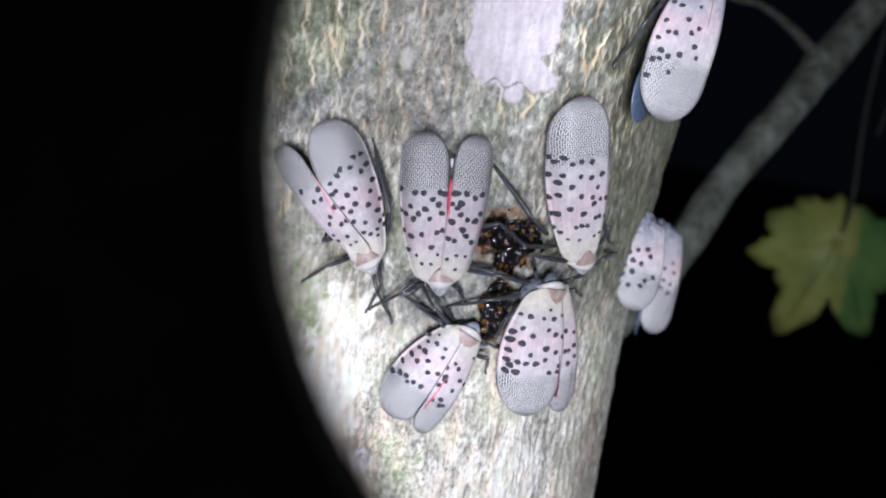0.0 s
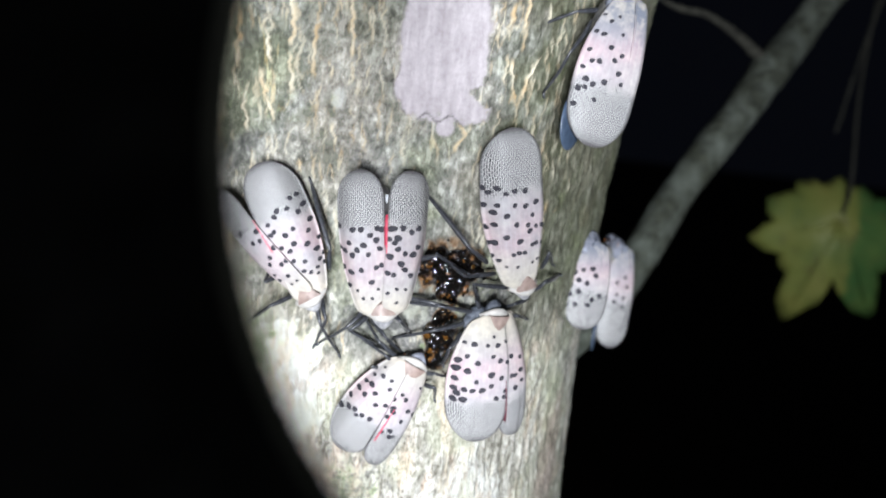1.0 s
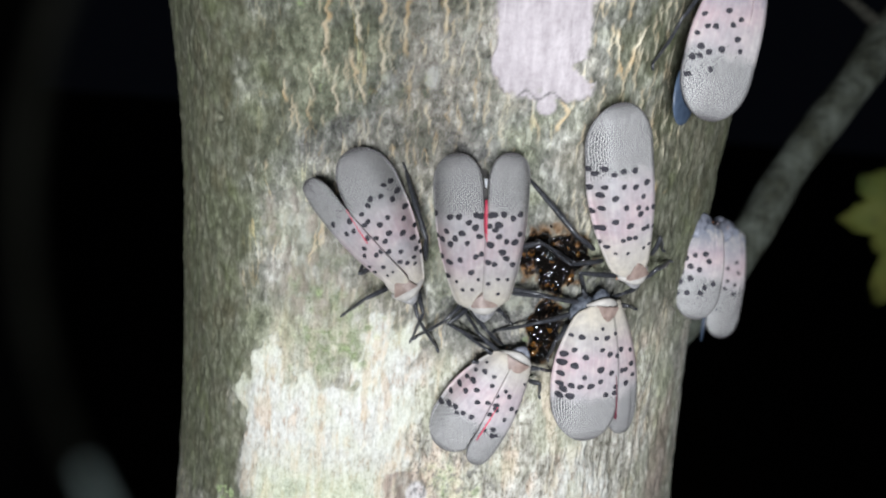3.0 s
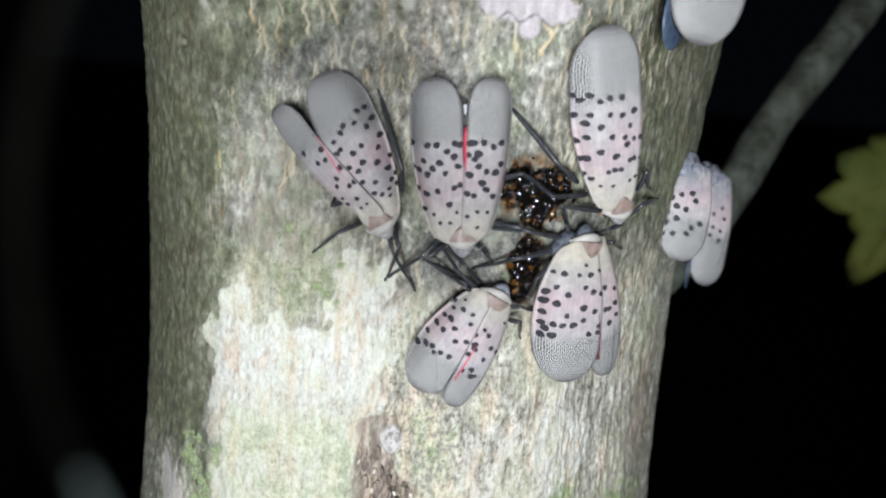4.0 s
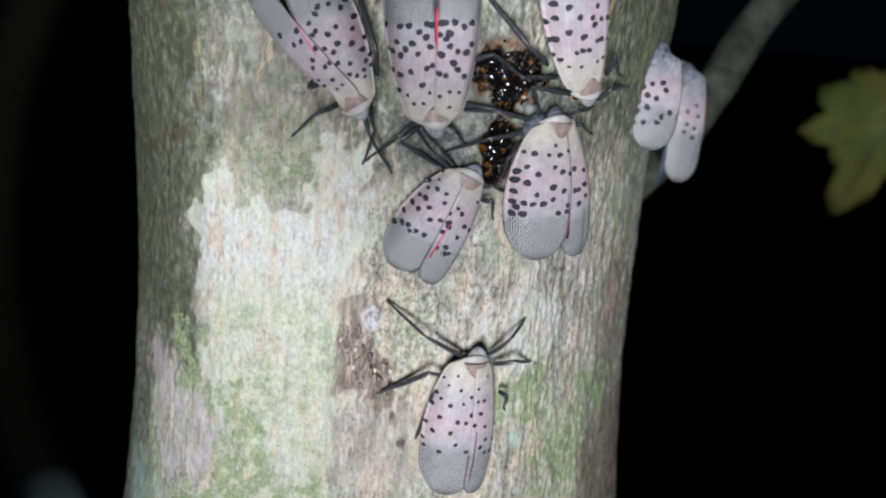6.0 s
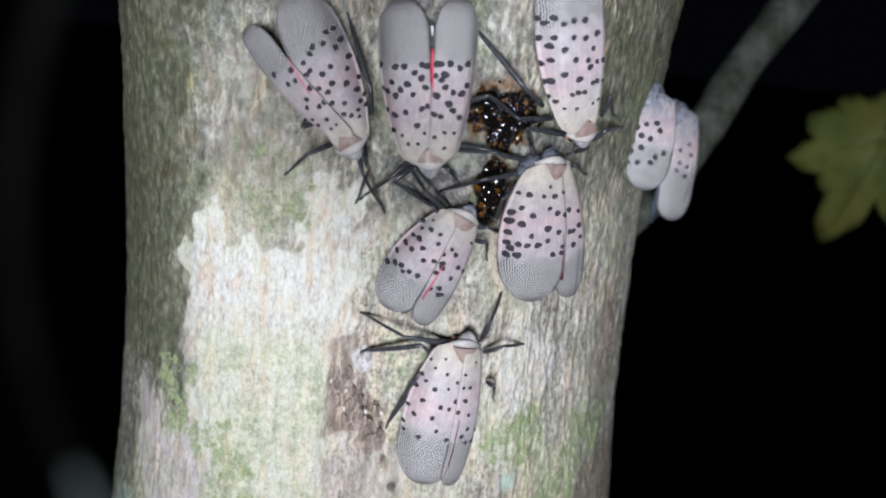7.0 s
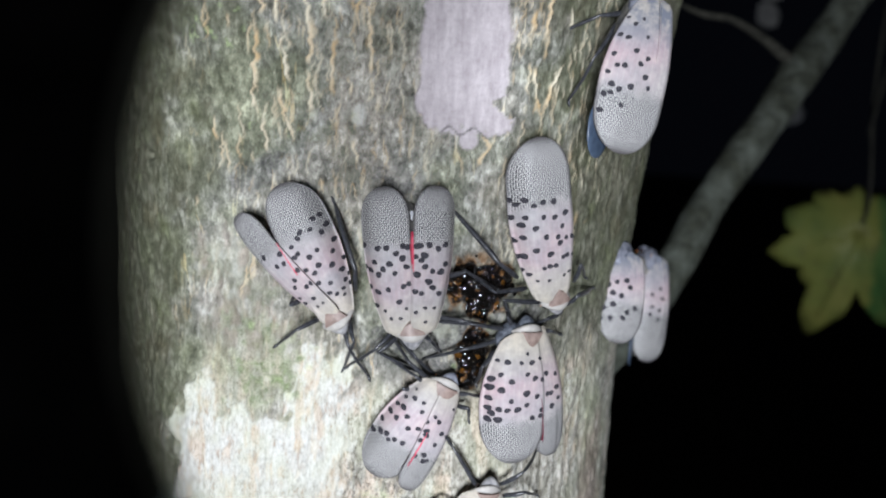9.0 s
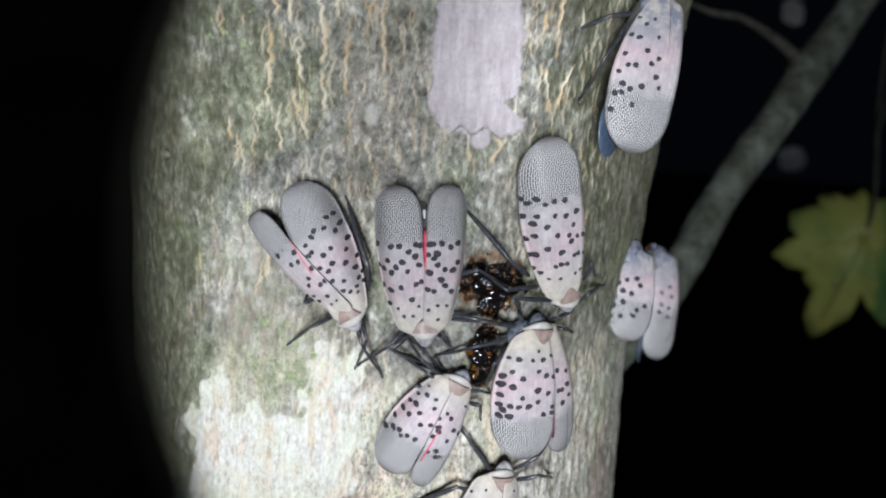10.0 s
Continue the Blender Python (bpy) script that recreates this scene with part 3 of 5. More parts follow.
    # sunken slits and the scar's hollow are coloured dark as well
    soot_shade = np.maximum(soot_shade, 0.9 * step(dash, 0.1, 0.5))
    soot_shade = np.maximum(soot_shade, step(blob(sm_x, sm_z, 4.6, -32.6, 1.5, 3.4), 0.15, 0.5) * step(fbm(arc * 2.2, mm * 0.8, 37, 2), 0.40, 0.52))
    seam = step(0.30 - np.abs(mm - 32.4 - 0.5 * np.sin(D * 1.7) - 0.4 * (fbm(arc * 1.2, mm * 0, 46) - 0.5)), 0, 0.18) * step(D, 13.5, 15) * step(-D, -22, -20.5)
    soot_shade = soot_shade * (0.35 + 0.65 * step(fbm(arc * 0.9, mm * 0.9, 17), 0.38, 0.58))
    flecks = step(blob(wx, wz, 10, -22, 9, 11), 0, 0.35) * step(fbm(arc * 2.6, mm * 2.6, 47, 2), 0.56, 0.68)
    soot_shade = np.maximum(soot_shade, np.maximum(0.85 * seam, 0.75 * flecks))
    near = step(Z, 1.19, 1.225) * step(-Z, -1.40, -1.385)
    lift = 0.9 * (fbm(arc * 0.12, mm * 0.05, 21) - 0.5) + 0.55 * (fbm(arc * 0.6, mm * 0.35, 22) - 0.5) + 0.30 * (fbm(arc * 1.8, mm * 1.1, 23, 3) - 0.5)
    lift = lift + 0.14 * pale * (fbm(arc * 1.6, mm * 0.22, 24, 3) - 0.5) * 2 + 0.35 * white + 0.28 * crack - 0.35 * brown + 0.45 * knob
    lift = lift * (1 - 0.75 * mauve) - 0.35 * mauve - 0.7 * wet
    flaky = np.floor(6 * fbm(arc * 1.2, mm * 0.42, 30, 2)) / 6
    lift = lift + 1.6 * brown * step(mm, -39, -37) * step(-D, -20, -15) * (flaky - 0.5) - 0.5 * step(dash, 0, 0.4)
    lift = lift - 0.9 * step(blob(sm_x, sm_z, 4.8, -32.5, 1.6, 4.0), 0.1, 0.6)
    lift = lift + 0.9 * soot_shade * (fbm(arc * 1.1, mm * 1.0, 41, 3) - 0.5)
    lift = lift + 2.4 * step(wet, 0.2, 0.6) * (fbm(arc * 1.3, mm * 1.3, 38, 3) - 0.5)
    lift = lift - 1.0 * step(blob(D, mm, -33.5, 26.2, 1.4, 0.8), 0, 0.6)
    R = trunk_radius(D, Z) + 0.001 * lift * near
    R = R + 0.03 * np.exp(-np.clip(Z, 0, 9) / 0.16) * (1 + 0.3 * np.cos(np.radians(T) * 5))
    R = R + 0.002 * (1 - near) * (fbm(arc * 0.1, mm * 0.02, 25) - 0.5)
    lean = np.radians(T)
    verts = np.stack([R * np.sin(lean), -R * np.cos(lean), Z], -1).reshape(-1, 3)
    rows_n, cols = T.shape
    i, j = np.meshgrid(np.arange(rows_n - 1), np.arange(cols), indexing="ij")
    k = (j + 1) % cols
    quads = np.stack([i * cols + j, i * cols + k, (i + 1) * cols + k, (i + 1) * cols + j], -1).reshape(-1, 4)
    me = bpy.data.meshes.new("tree_trunk")
    me.vertices.add(len(verts))
    me.vertices.foreach_set("co", verts.ravel())
    me.loops.add(quads.size)
    me.loops.foreach_set("vertex_index", quads.ravel())
    me.polygons.add(len(quads))
    me.polygons.foreach_set("loop_start", np.arange(len(quads)) * 4)
    me.polygons.foreach_set("use_smooth", np.ones(len(quads), bool))
    me.materials.append(BARK)
    for name, three in (("zones", (white, green, mauve)), ("crust", (crack, brown, pale)), ("rest", (wet, teal, soot_shade))):
        a = me.attributes.new(name, "FLOAT_COLOR", "POINT")
        a.data.foreach_set("color", np.stack([*three, np.ones_like(T)], -1).astype(np.float32).ravel())
    me.attributes.new("algae_shade", "FLOAT", "POINT").data.foreach_set("value", (algae_shade * (1 - mauve)).astype(np.float32).ravel())
    me.update(calc_edges=True)
    me.validate()
    return me


tree = new("tree")
tagged(tree, "young tree with mottled grey bark, white lichen crust and moss", "tree")
trunk = part("trunk", build_trunk(), tree)


def stuck(theta, z, turn, out=0.0, at=None):
    """A pose on the bark: local x points up the trunk turned by turn degrees (anticlockwise seen from outside), local z away from the bark."""
    a = radians(theta)
    n = Vector((math.sin(a), -math.cos(a), 0))
    up = Vector((0, 0, 1))
    side = up.cross(n)
    w = radians(turn)
    x = up * math.cos(w) - side * math.sin(w)
    y = n.cross(x)
    p = Vector(at) if at else n * (float(trunk_radius(theta, z)) + out) + Vector((0, 0, z))
    m = Matrix((x, y, n)).transposed().to_4x4()
    m.translation = p
    return m


def flake_material():
    n = Nodes("bark_flake", 0.85, 0.2)
    f = n.noise(900, 5, 0.6, n.coords(1, 1, 0.4))
    info = n.tree.nodes.new("ShaderNodeObjectInfo")
    tone = n.ramp(info.outputs["Random"], (0.0, (0.60, 0.58, 0.56)), (0.6, (1.0, 1.0, 1.0)), (1.0, (1.45, 1.42, 1.38)))
    n.colour(n.mix(1.0, n.ramp(f, (0.32, (0.10, 0.080, 0.066)), (0.68, (0.32, 0.265, 0.23))), tone, "MULTIPLY"))
    n.bump(f, 0.0002)
    return n.mat


FLAKE = flake_material()
SLIVER = speckled("pale_sliver", (0.42, 0.38, 0.32), (0.66, 0.63, 0.58), 900, 0.8, 0.2, 0.0001)


def build_flakes(trunk):
    """Loose upright flakes in the brown scar."""
    rng = random.Random(12)
    for n in range(70):
        z = rng.uniform(-37.5, -21.5)
        th = rng.uniform(-2.4, 4.4) if z > -30 else rng.uniform(0.5 if z < -34 else -2.0, 8.2)
        if abs(th - 3.3) < 2.5 and abs(z + 24.4) < 3.0:
            continue
        pale = rng.random() < 0.16
        long, wide = rng.uniform(0.7, 1.7) * (0.6 if pale else 1), rng.uniform(0.3, 0.65) * (0.5 if pale else 1)
        thick = rng.uniform(0.25, 0.6)
        outline = [(math.cos(a) * long * rng.uniform(0.8, 1.1), math.sin(a) * wide * rng.uniform(0.75, 1.2)) for a in (math.pi * q / 4 for q in range(8))]
        v = [(x * 0.001, y * 0.001, -0.0007) for x, y in outline] + [(x * 0.00088, y * 0.00085, thick * 0.001 * rng.uniform(0.6, 1.3)) for x, y in outline]
        f = [(q, (q + 1) % 8, 8 + (q + 1) % 8, 8 + q) for q in range(8)] + [tuple(range(8, 16)), tuple(range(7, -1, -1))]
        ob = part("bark_flake", mesh_from("bark_flake", v, f, [SLIVER if pale else FLAKE], smooth=False), trunk)
        ob.matrix_basis = stuck(th, H + 0.001 * z, rng.uniform(-14, 14), -0.0004)


build_flakes(trunk)


# ---------------------------------------------------------------- branch and leaf
def limb(points, radii, rough, name, parent, skin=None):
    line = smooth_line(points, 8)
    rad = np.interp(np.linspace(0, len(points) - 1, len(line)), range(len(points)), radii)
    rad = [r * (1 + rough * (noise.noise(p * 60) + 0.6 * noise.noise(p * 170))) for r, p in zip(rad, line)]
    v, f = tube(line, rad, 16)
    return part(name, mesh_from(name, v, f, [skin or TWIG]), parent)


def twig_material():
    n = Nodes("twig_bark", 0.8, 0.25)
    c = n.coords()
    f = n.noise(420, 5, 0.6, c)
    n.colour(n.mix(n.ramp(n.noise(140, 5, 0.65, c), (0.40, (0, 0, 0)), (0.66, (1, 1, 1))), n.ramp(f, (0.3, (0.012, 0.014, 0.010)), (0.7, (0.050, 0.054, 0.038))), (0.088, 0.098, 0.082)))
    n.bump(f, 0.0008)
    return n.mat


TWIG = twig_material()
DARK_TWIG = speckled("dark_twig_bark", (0.010, 0.010, 0.008), (0.035, 0.034, 0.027), 500, 0.85, 0.15, 0.0004)
branch = limb([(0.026, 0.016, 1.270), (0.050, 0.026, 1.288), (0.0653, 0.0410, 1.3040), (0.0756, 0.0546, 1.3183), (0.0859, 0.0652, 1.3312), (0.0964, 0.0754, 1.3436), (0.1070, 0.0872, 1.3570), (0.1166, 0.0983, 1.3670), (0.1318, 0.1106, 1.3869), (0.17, 0.15, 1.425), (0.25, 0.25, 1.52)],
     [0.0056, 0.0048, 0.0043, 0.0045, 0.0048, 0.0050, 0.0054, 0.0052, 0.0054, 0.005, 0.004], 0.11, "branch", tree)
limb([(0.1040, 0.0853, 1.3590), (0.0947, 0.0861, 1.3658), (0.0860, 0.0870, 1.3701), (0.0777, 0.0873, 1.3712), (0.066, 0.088, 1.376)], [0.0019, 0.0012, 0.0010, 0.0009, 0.0006], 0.2, "twig", branch, DARK_TWIG)
limb([(0.17, 0.15, 1.42), (0.178, 0.17, 1.41), (0.180, 0.188, 1.38), (0.1765, 0.192, 1.345)], [0.0016, 0.0009, 0.0007, 0.0006], 0.2, "twig", branch, DARK_TWIG)


def build_leaf():
    """A lobed blade in its own plane, y towards the stalk."""
    leaf = new("maple_leaf")
    tagged(leaf, "yellow-green lobed maple leaf hanging from a thin twig", "leaf")
    # degrees, length and half width in degrees of each lobe
    lobes = [(-107, 1.12, 27), (-56, 1.10, 28), (193, 0.84, 30), (-10, 0.92, 34), (160, 0.78, 34), (128, 0.68, 36), (92, 0.60, 36), (60, 0.62, 36), (26, 0.78, 34), (225, 0.68, 26), (-30, 0.74, 24)]
    n = 240
    verts, faces = [(0, 0.004, 0.0016)], []
    for ring in range(1, 7):
        for k in range(n):
            a = -180 + 360 * k / n
            r = 0.44
            for c, length, wide in lobes:
                d = (a - c + 180) % 360 - 180
                r = max(r, 0.40 + (length - 0.40) * max(0.0, 1 - abs(d) / wide) ** 0.72)
            r *= 1 + 0.10 * (abs((a / 13.0) % 1.0 - 0.5) - 0.25) + 0.04 * noise.noise(Vector((a * 0.06, 0.3, 0.7)))
            q = r * ring / 6
            x, y = 0.0385 * q * math.cos(radians(a)), 0.0385 * q * math.sin(radians(a))
            verts.append((x, y, 0.0016 * math.cos(x * 160) + 0.0012 * math.sin(y * 140 + 1) - 0.5 * (x * x + y * y) / 0.04 + 0.0009 * noise.noise(Vector((x, y, 0)) * 150)))
    for k in range(n):
        faces.append((0, 1 + k, 1 + (k + 1) % n))
    for ring in range(5):
        for k in range(n):
            j = (k + 1) % n
            faces.append((1 + ring * n + k, 1 + (ring + 1) * n + k, 1 + (ring + 1) * n + j, 1 + ring * n + j))
    me = mesh_from("blade", verts, faces, [LEAF])
    blade = part("blade", me, leaf)
    solid = blade.modifiers.new("thick", "SOLIDIFY")
    solid.thickness = 0.0004
    for c, length, wide in lobes[:4]:
        a = radians(c)
        line = [Vector((0.036 * length * s * 0.85 * math.cos(a), 0.036 * length * s * 0.85 * math.sin(a) + 0.004 * (1 - s), 0.0026 - 0.5 * (0.036 * s) ** 2 / 0.04)) for s in (0, 0.25, 0.5, 0.75, 1)]
        v, f = tube(line, [0.0006, 0.0005, 0.0004, 0.0003, 0.0002], 6)
        part("vein", mesh_from("vein", v, f, [LEAF]), blade)
    v, f = tube(smooth_line([(0, 0.004, 0.001), (0.002, 0.02, 0.003), (0.001, 0.06, -0.002), (0.003, 0.10, -0.004)], 5), [0.0008] * 16, 8)
    part("stalk", mesh_from("stalk", v, f, [DARK_TWIG]), leaf)
    return leaf


leaf = build_leaf()


# ---------------------------------------------------------------- lanternflies (lengths in mm on the insect)
FLY_SPLAYED = dict(theta=-5.9, at=(-0.0053, -0.0459, 1.3147), turn=-145.9, head=(10.2, -0.6, 0.3),
    wings=[
        ((9.1, 0.4, 2.8), (-9.1, 3.3, 5.0), 7.3, [(0.723, 0.48), (0.728, 0.74), (0.654, 0.8), (0.665, 0.24), (0.62, 0.56), (0.638, -0.28), (0.67, -0.12), (0.544, 0.84), (0.6, -0.6), (0.526, 0.18), (0.479, 0.66), (0.544, -0.5), (0.5, -0.16), (0.529, -0.65), (0.405, 0.94), (0.43, 0.02), (0.399, 0.48), (0.341, 0.77), (0.389, -0.22), (0.294, 1), (0.427, -0.46), (0.268, 0.8), (0.291, 0.19), (0.318, -0.24), (0.223, 0.64), (0.206, 0.3), (0.23, 0.02), (0.182, 0.62), (0.233, 1)]),
        ((8.3, -0.5, 3.3), (-8.6, -4.4, 4.4), 5.4, [(0.301, -0.94), (0.654, -0.03), (0.644, 0.86), (0.589, -0.8), (0.524, -0.64), (0.544, -0.28), (0.509, 0.96), (0.405, 0.95), (0.392, -0.44), (0.357, -0.15), (0.427, -0.93), (0.304, -0.65), (0.281, 0.18), (0.213, -0.43), (0.23, 0.23), (0.146, -0.61), (0.153, -0.19)])],
    legs=[
        [(8.6, -2.8, 1), (8.3, -5.4, 3.8), (8.9, -10, 0.4)],
        [(10.9, -0.5, -0.3), (14, -1.2, 1.1), (19.2, -2.3, -3.3)],
        [(10.9, 0.3, -0.5), (13.7, -0.2, 1.1), (16.4, -4.5, -2.7)],
        [(7.7, 3.2, -0.6), (5.3, 5.2, 1.7), (-3.8, 6.7, -0.5)],
        [(5.2, -3.3, 2), (5.1, -4.2, 4.2), (3.9, -3.8, 0.3)]])
FLY_OPEN = dict(theta=10.1, at=(0.0079, -0.0443, 1.3157), turn=-174.7, head=(12.5, 0.4, 2.7),
    wings=[
        ((9.4, -1.6, 4.5), (-9.2, -3.1, 4.5), 6.5, [(0.628, 0.95), (0.611, 0.31), (0.609, -0.03), (0.609, -0.69), (0.6, -0.85), (0.567, -0.39), (0.532, -0.62), (0.521, 0.51), (0.485, 1), (0.503, -0.09), (0.467, 0.74), (0.473, 0.19), (0.473, -0.74), (0.439, 0.41), (0.439, -0.26), (0.35, 0.93), (0.347, -0.56), (0.36, -0.78), (0.321, 0.6), (0.334, 0.1), (0.223, 0.88), (0.247, -0.31), (0.192, 0.46), (0.195, -0.6), (0.135, 0.24), (0.132, -0.26)]),
        ((9, 2.0, 5.4), (-9.2, 3.8, 6.2), 6.2, [(0.606, -0.86), (0.611, -0.71), (0.617, -0.36), (0.622, 0.34), (0.595, 0.02), (0.547, -0.54), (0.515, -0.65), (0.535, -0.89), (0.494, 0.41), (0.473, -0.49), (0.445, -0.16), (0.442, 0.21), (0.417, -0.8), (0.373, -0.28), (0.334, -0.07), (0.301, -0.84), (0.291, -0.56), (0.294, 0.29), (0.192, -0.31), (0.192, 0.2), (0.157, -0.76), (0.092, -0.18)])],
    legs=[
        [(10.7, -2, 1.4), (12.9, -4.7, 2.6), (16.1, -8.2, -1.7)],
        [(11.6, -1.6, 1.6), (13.3, -4.3, 2.7), (17.4, 1.9, 0.5)],
        [(11.8, -1.1, 1.7), (14, 0.7, 4.4), (17.3, 3.4, 0.7)],
        [(11.3, 2.1, 2.6), (11.6, 2.6, 4.6), (13.8, 4.2, 1.1)],
        [(8.6, 3.4, 3.1), (9.1, 7.6, 5.5), (11.6, 13.5, 0.5)],
        [(3.2, 4.9, 3.5), (2.3, 7.5, 5.7), (5.8, 12.7, 0.9)]])
FLY_CLOSED = dict(theta=30.1, at=(0.0242, -0.0418, 1.3218), turn=-164.1, head=(14.9, 1.8, 1.1),
    wings=[
        ((10.5, -1.1, 4.6), (-10.9, 0, 5.6), 8.2, [(0.66, 0.96), (0.66, 0.59), (0.625, 0.35), (0.636, 0.05), (0.63, -0.32), (0.636, 0.82), (0.558, 0.96), (0.558, 0.61), (0.55, 0.06), (0.538, -0.32), (0.515, 0.73), (0.491, 0.35), (0.421, 0.98), (0.439, 0.73), (0.43, 0.02), (0.417, -0.4), (0.357, 0.41), (0.321, -0.09), (0.321, 0.99), (0.324, 0.82), (0.237, 1), (0.24, 0.2), (0.247, -0.04), (0.244, -0.28), (0.209, 0.81), (0.167, 0.57), (0.157, 0.04), (0.552, -0.71), (0.476, -0.57), (0.402, -0.71), (0.402, -0.95), (0.379, -0.47), (0.294, -0.75), (0.288, -0.59), (0.188, -0.88), (0.171, -0.65), (0.291, -1)]),
        ((11.3, 1.1, 4.1), (-9.6, 2, 5.8), 4.3, [])],
    legs=[
        [(7.8, -4.2, 1.9), (4.6, -7.5, 3.5), (-2.9, -10.1, -2)],
        [(9.8, -2.9, 1.6), (8.2, -8.8, 3.2), (5.8, -10, -1.5)],
        [(12.7, -0.6, 1.2), (9.7, -7.7, 3.3), (15, -4.9, -0.6)],
        [(14.8, 4.2, 0.1), (13.3, 5.1, 2.1), (15.8, 12.6, -4.8)],
        [(15.6, 3.3, 0.1), (14.6, -1.3, 3.1), (16.1, -1.5, -0.9)],
        [(11.9, 6.2, -0.1), (8.8, 6.1, 2.5), (13.3, 10.9, -3.9)]])
FLY_SLANTED = dict(theta=13.2, at=(0.0102, -0.0437, 1.2904), turn=-25.5, head=(8.6, -0.6, 3.8),
    wings=[
        ((7.2, 1.2, 4.9), (-7.2, 2.6, 3.1), 7.1, [(0.157, 0.73), (0.264, 0.77), (0.22, 0.48), (0.209, 0.02), (0.354, 0.8), (0.337, 0.56), (0.278, -0.16), (0.442, 0.81), (0.442, 0.5), (0.379, 0.21), (0.544, 0.86), (0.673, 0.9), (0.622, 0.66), (0.6, 0.43), (0.458, -0.1), (0.414, -0.43), (0.633, 0.26), (0.603, 0.07), (0.592, -0.26)]),
        ((7.3, -1.2, 5.0), (-6.9, -2.5, 4.2), 5.4, [(0.271, -0.69), (0.334, -1), (0.167, 0.32), (0.247, 0.89), (0.301, -0.39), (0.321, 0.65), (0.408, -0.81), (0.442, -0.74), (0.5, -0.89), (0.392, 0.01), (0.411, 0.41), (0.5, -0.11), (0.614, -0.4), (0.646, -0.76), (0.678, 0.99), (0.67, -0.28), (0.657, -0.09)])],
    legs=[
        [(7.2, 1.8, 3), (7.8, 4.3, 4.3), (7.6, 8.8, -1.4)],
        [(7.9, 1.6, 2.9), (9.1, 6.1, 4.2), (10.6, 8.9, -0.9)],
        [(8.1, -2.2, 3.6), (9.1, -3, 5.7), (8.8, -6.5, 1.2)],
        [(6.6, -3.3, 3.6), (7.3, -4.1, 5.4), (5.1, -6.4, 1.5)],
        [(5.6, 2.8, 2.3), (5.5, 4.9, 3.9), (4.1, 2.9, -0)]])
FLY_UPRIGHT = dict(theta=29.6, at=(0.0232, -0.0409, 1.2958), turn=-1.5, head=(10.7, -0.2, 3.3),
    wings=[
        ((8.5, 1.8, 4.8), (-8.8, 0.3, 4.5), 8.6, [(0.195, 0.82), (0.202, 0.44), (0.213, -0.14), (0.216, -0.57), (0.15, -0.4), (0.294, 0.6), (0.344, 0.2), (0.298, -0.38), (0.334, -0.66), (0.334, 0.84), (0.395, 0.84), (0.405, 0.51), (0.476, 0.82), (0.439, -0.34), (0.47, -0.71), (0.488, 0.18), (0.526, -0.35), (0.55, 0.82), (0.55, 0.54), (0.555, 0.29), (0.555, -0.04), (0.586, 0.73), (0.578, -0.88), (0.636, 0.82), (0.63, 0.56), (0.63, -0.56), (0.625, -0.86), (0.192, -0.93), (0.35, -0.94)]),
        ((9.1, -2, 4.6), (-8.9, -8.3, 3.2), 7.8, [(0.294, 1), (0.328, -0.2), (0.367, 0.26), (0.464, 0.19), (0.482, -0.14), (0.476, -0.31), (0.581, -0.19), (0.55, 0.21)])],
    legs=[
        [(10, 2.5, 2.6), (11, 8.5, 3.6), (10.2, 13.1, -3.2)],
        [(8.5, 3.4, 2.4), (7.4, 9.2, 3), (4.8, 11.9, -2.9)],
        [(6.9, 4, 2.4), (5, 6.6, 3.8), (1.7, 5, -0)],
        [(9.6, -4, 2.2), (10, -3.9, 4.3), (8.1, -9.6, -1.6)],
        [(10.6, 1.8, 2.6), (12.1, 3.8, 4.6), (12.8, 1.8, 0.7)]])
FLY_EDGE = dict(theta=58.0, at=(0.0376, -0.0197, 1.3073), turn=-11.3, head=(8.7, -1.4, 3.7),
    wings=[
        ((7, 0.4, 5.6), (-7.1, 0, 5.8), 7.4, [(0.386, 0.86), (0.341, 0.5), (0.311, 0.02), (0.461, 0.57), (0.532, 0.86), (0.479, 0.18), (0.581, 0.48), (0.633, 0.86), (0.745, 0.9), (0.733, 0.52), (0.595, -0.54), (0.649, -0.19), (0.713, -0.03), (0.379, -0.19)]),
        ((7.3, -0.4, 6.7), (-4, -2.3, 9), 1.8, [])],
    legs=[
        [(6, -0.9, 2.2), (5.9, 2.6, 0.7), (5.6, -0.3, -2.2)],
        [(8.5, -1.6, 3.1), (13.2, 0.4, 3.7), (10.5, -2.9, 1.3)],
        [(3.1, -0.6, 2), (1.5, 1.9, 1.9), (-1, -1.6, -0.1)]])
FLY_BEHIND = dict(theta=74.0, at=(0.0485, 0.0083, 1.3004), turn=-10.2, head=(11.5, -2.4, 5.5),
    wings=[
        ((10.1, 0.2, 5.8), (-10, -0, 5.7), 6.2, [(0.367, 0.29), (0.304, -0.24), (0.479, 0.21), (0.506, -0.29), (0.589, -0.26), (0.55, 0.3), (0.395, -0.45)]),
        ((9.9, -0.2, 6.7), (-7.1, -1, 8.4), 1.6, [])],
    legs=[
        [(8.2, -2.7, 5), (11.2, -0.1, 3.6), (11.8, -4.6, 3.9)]])
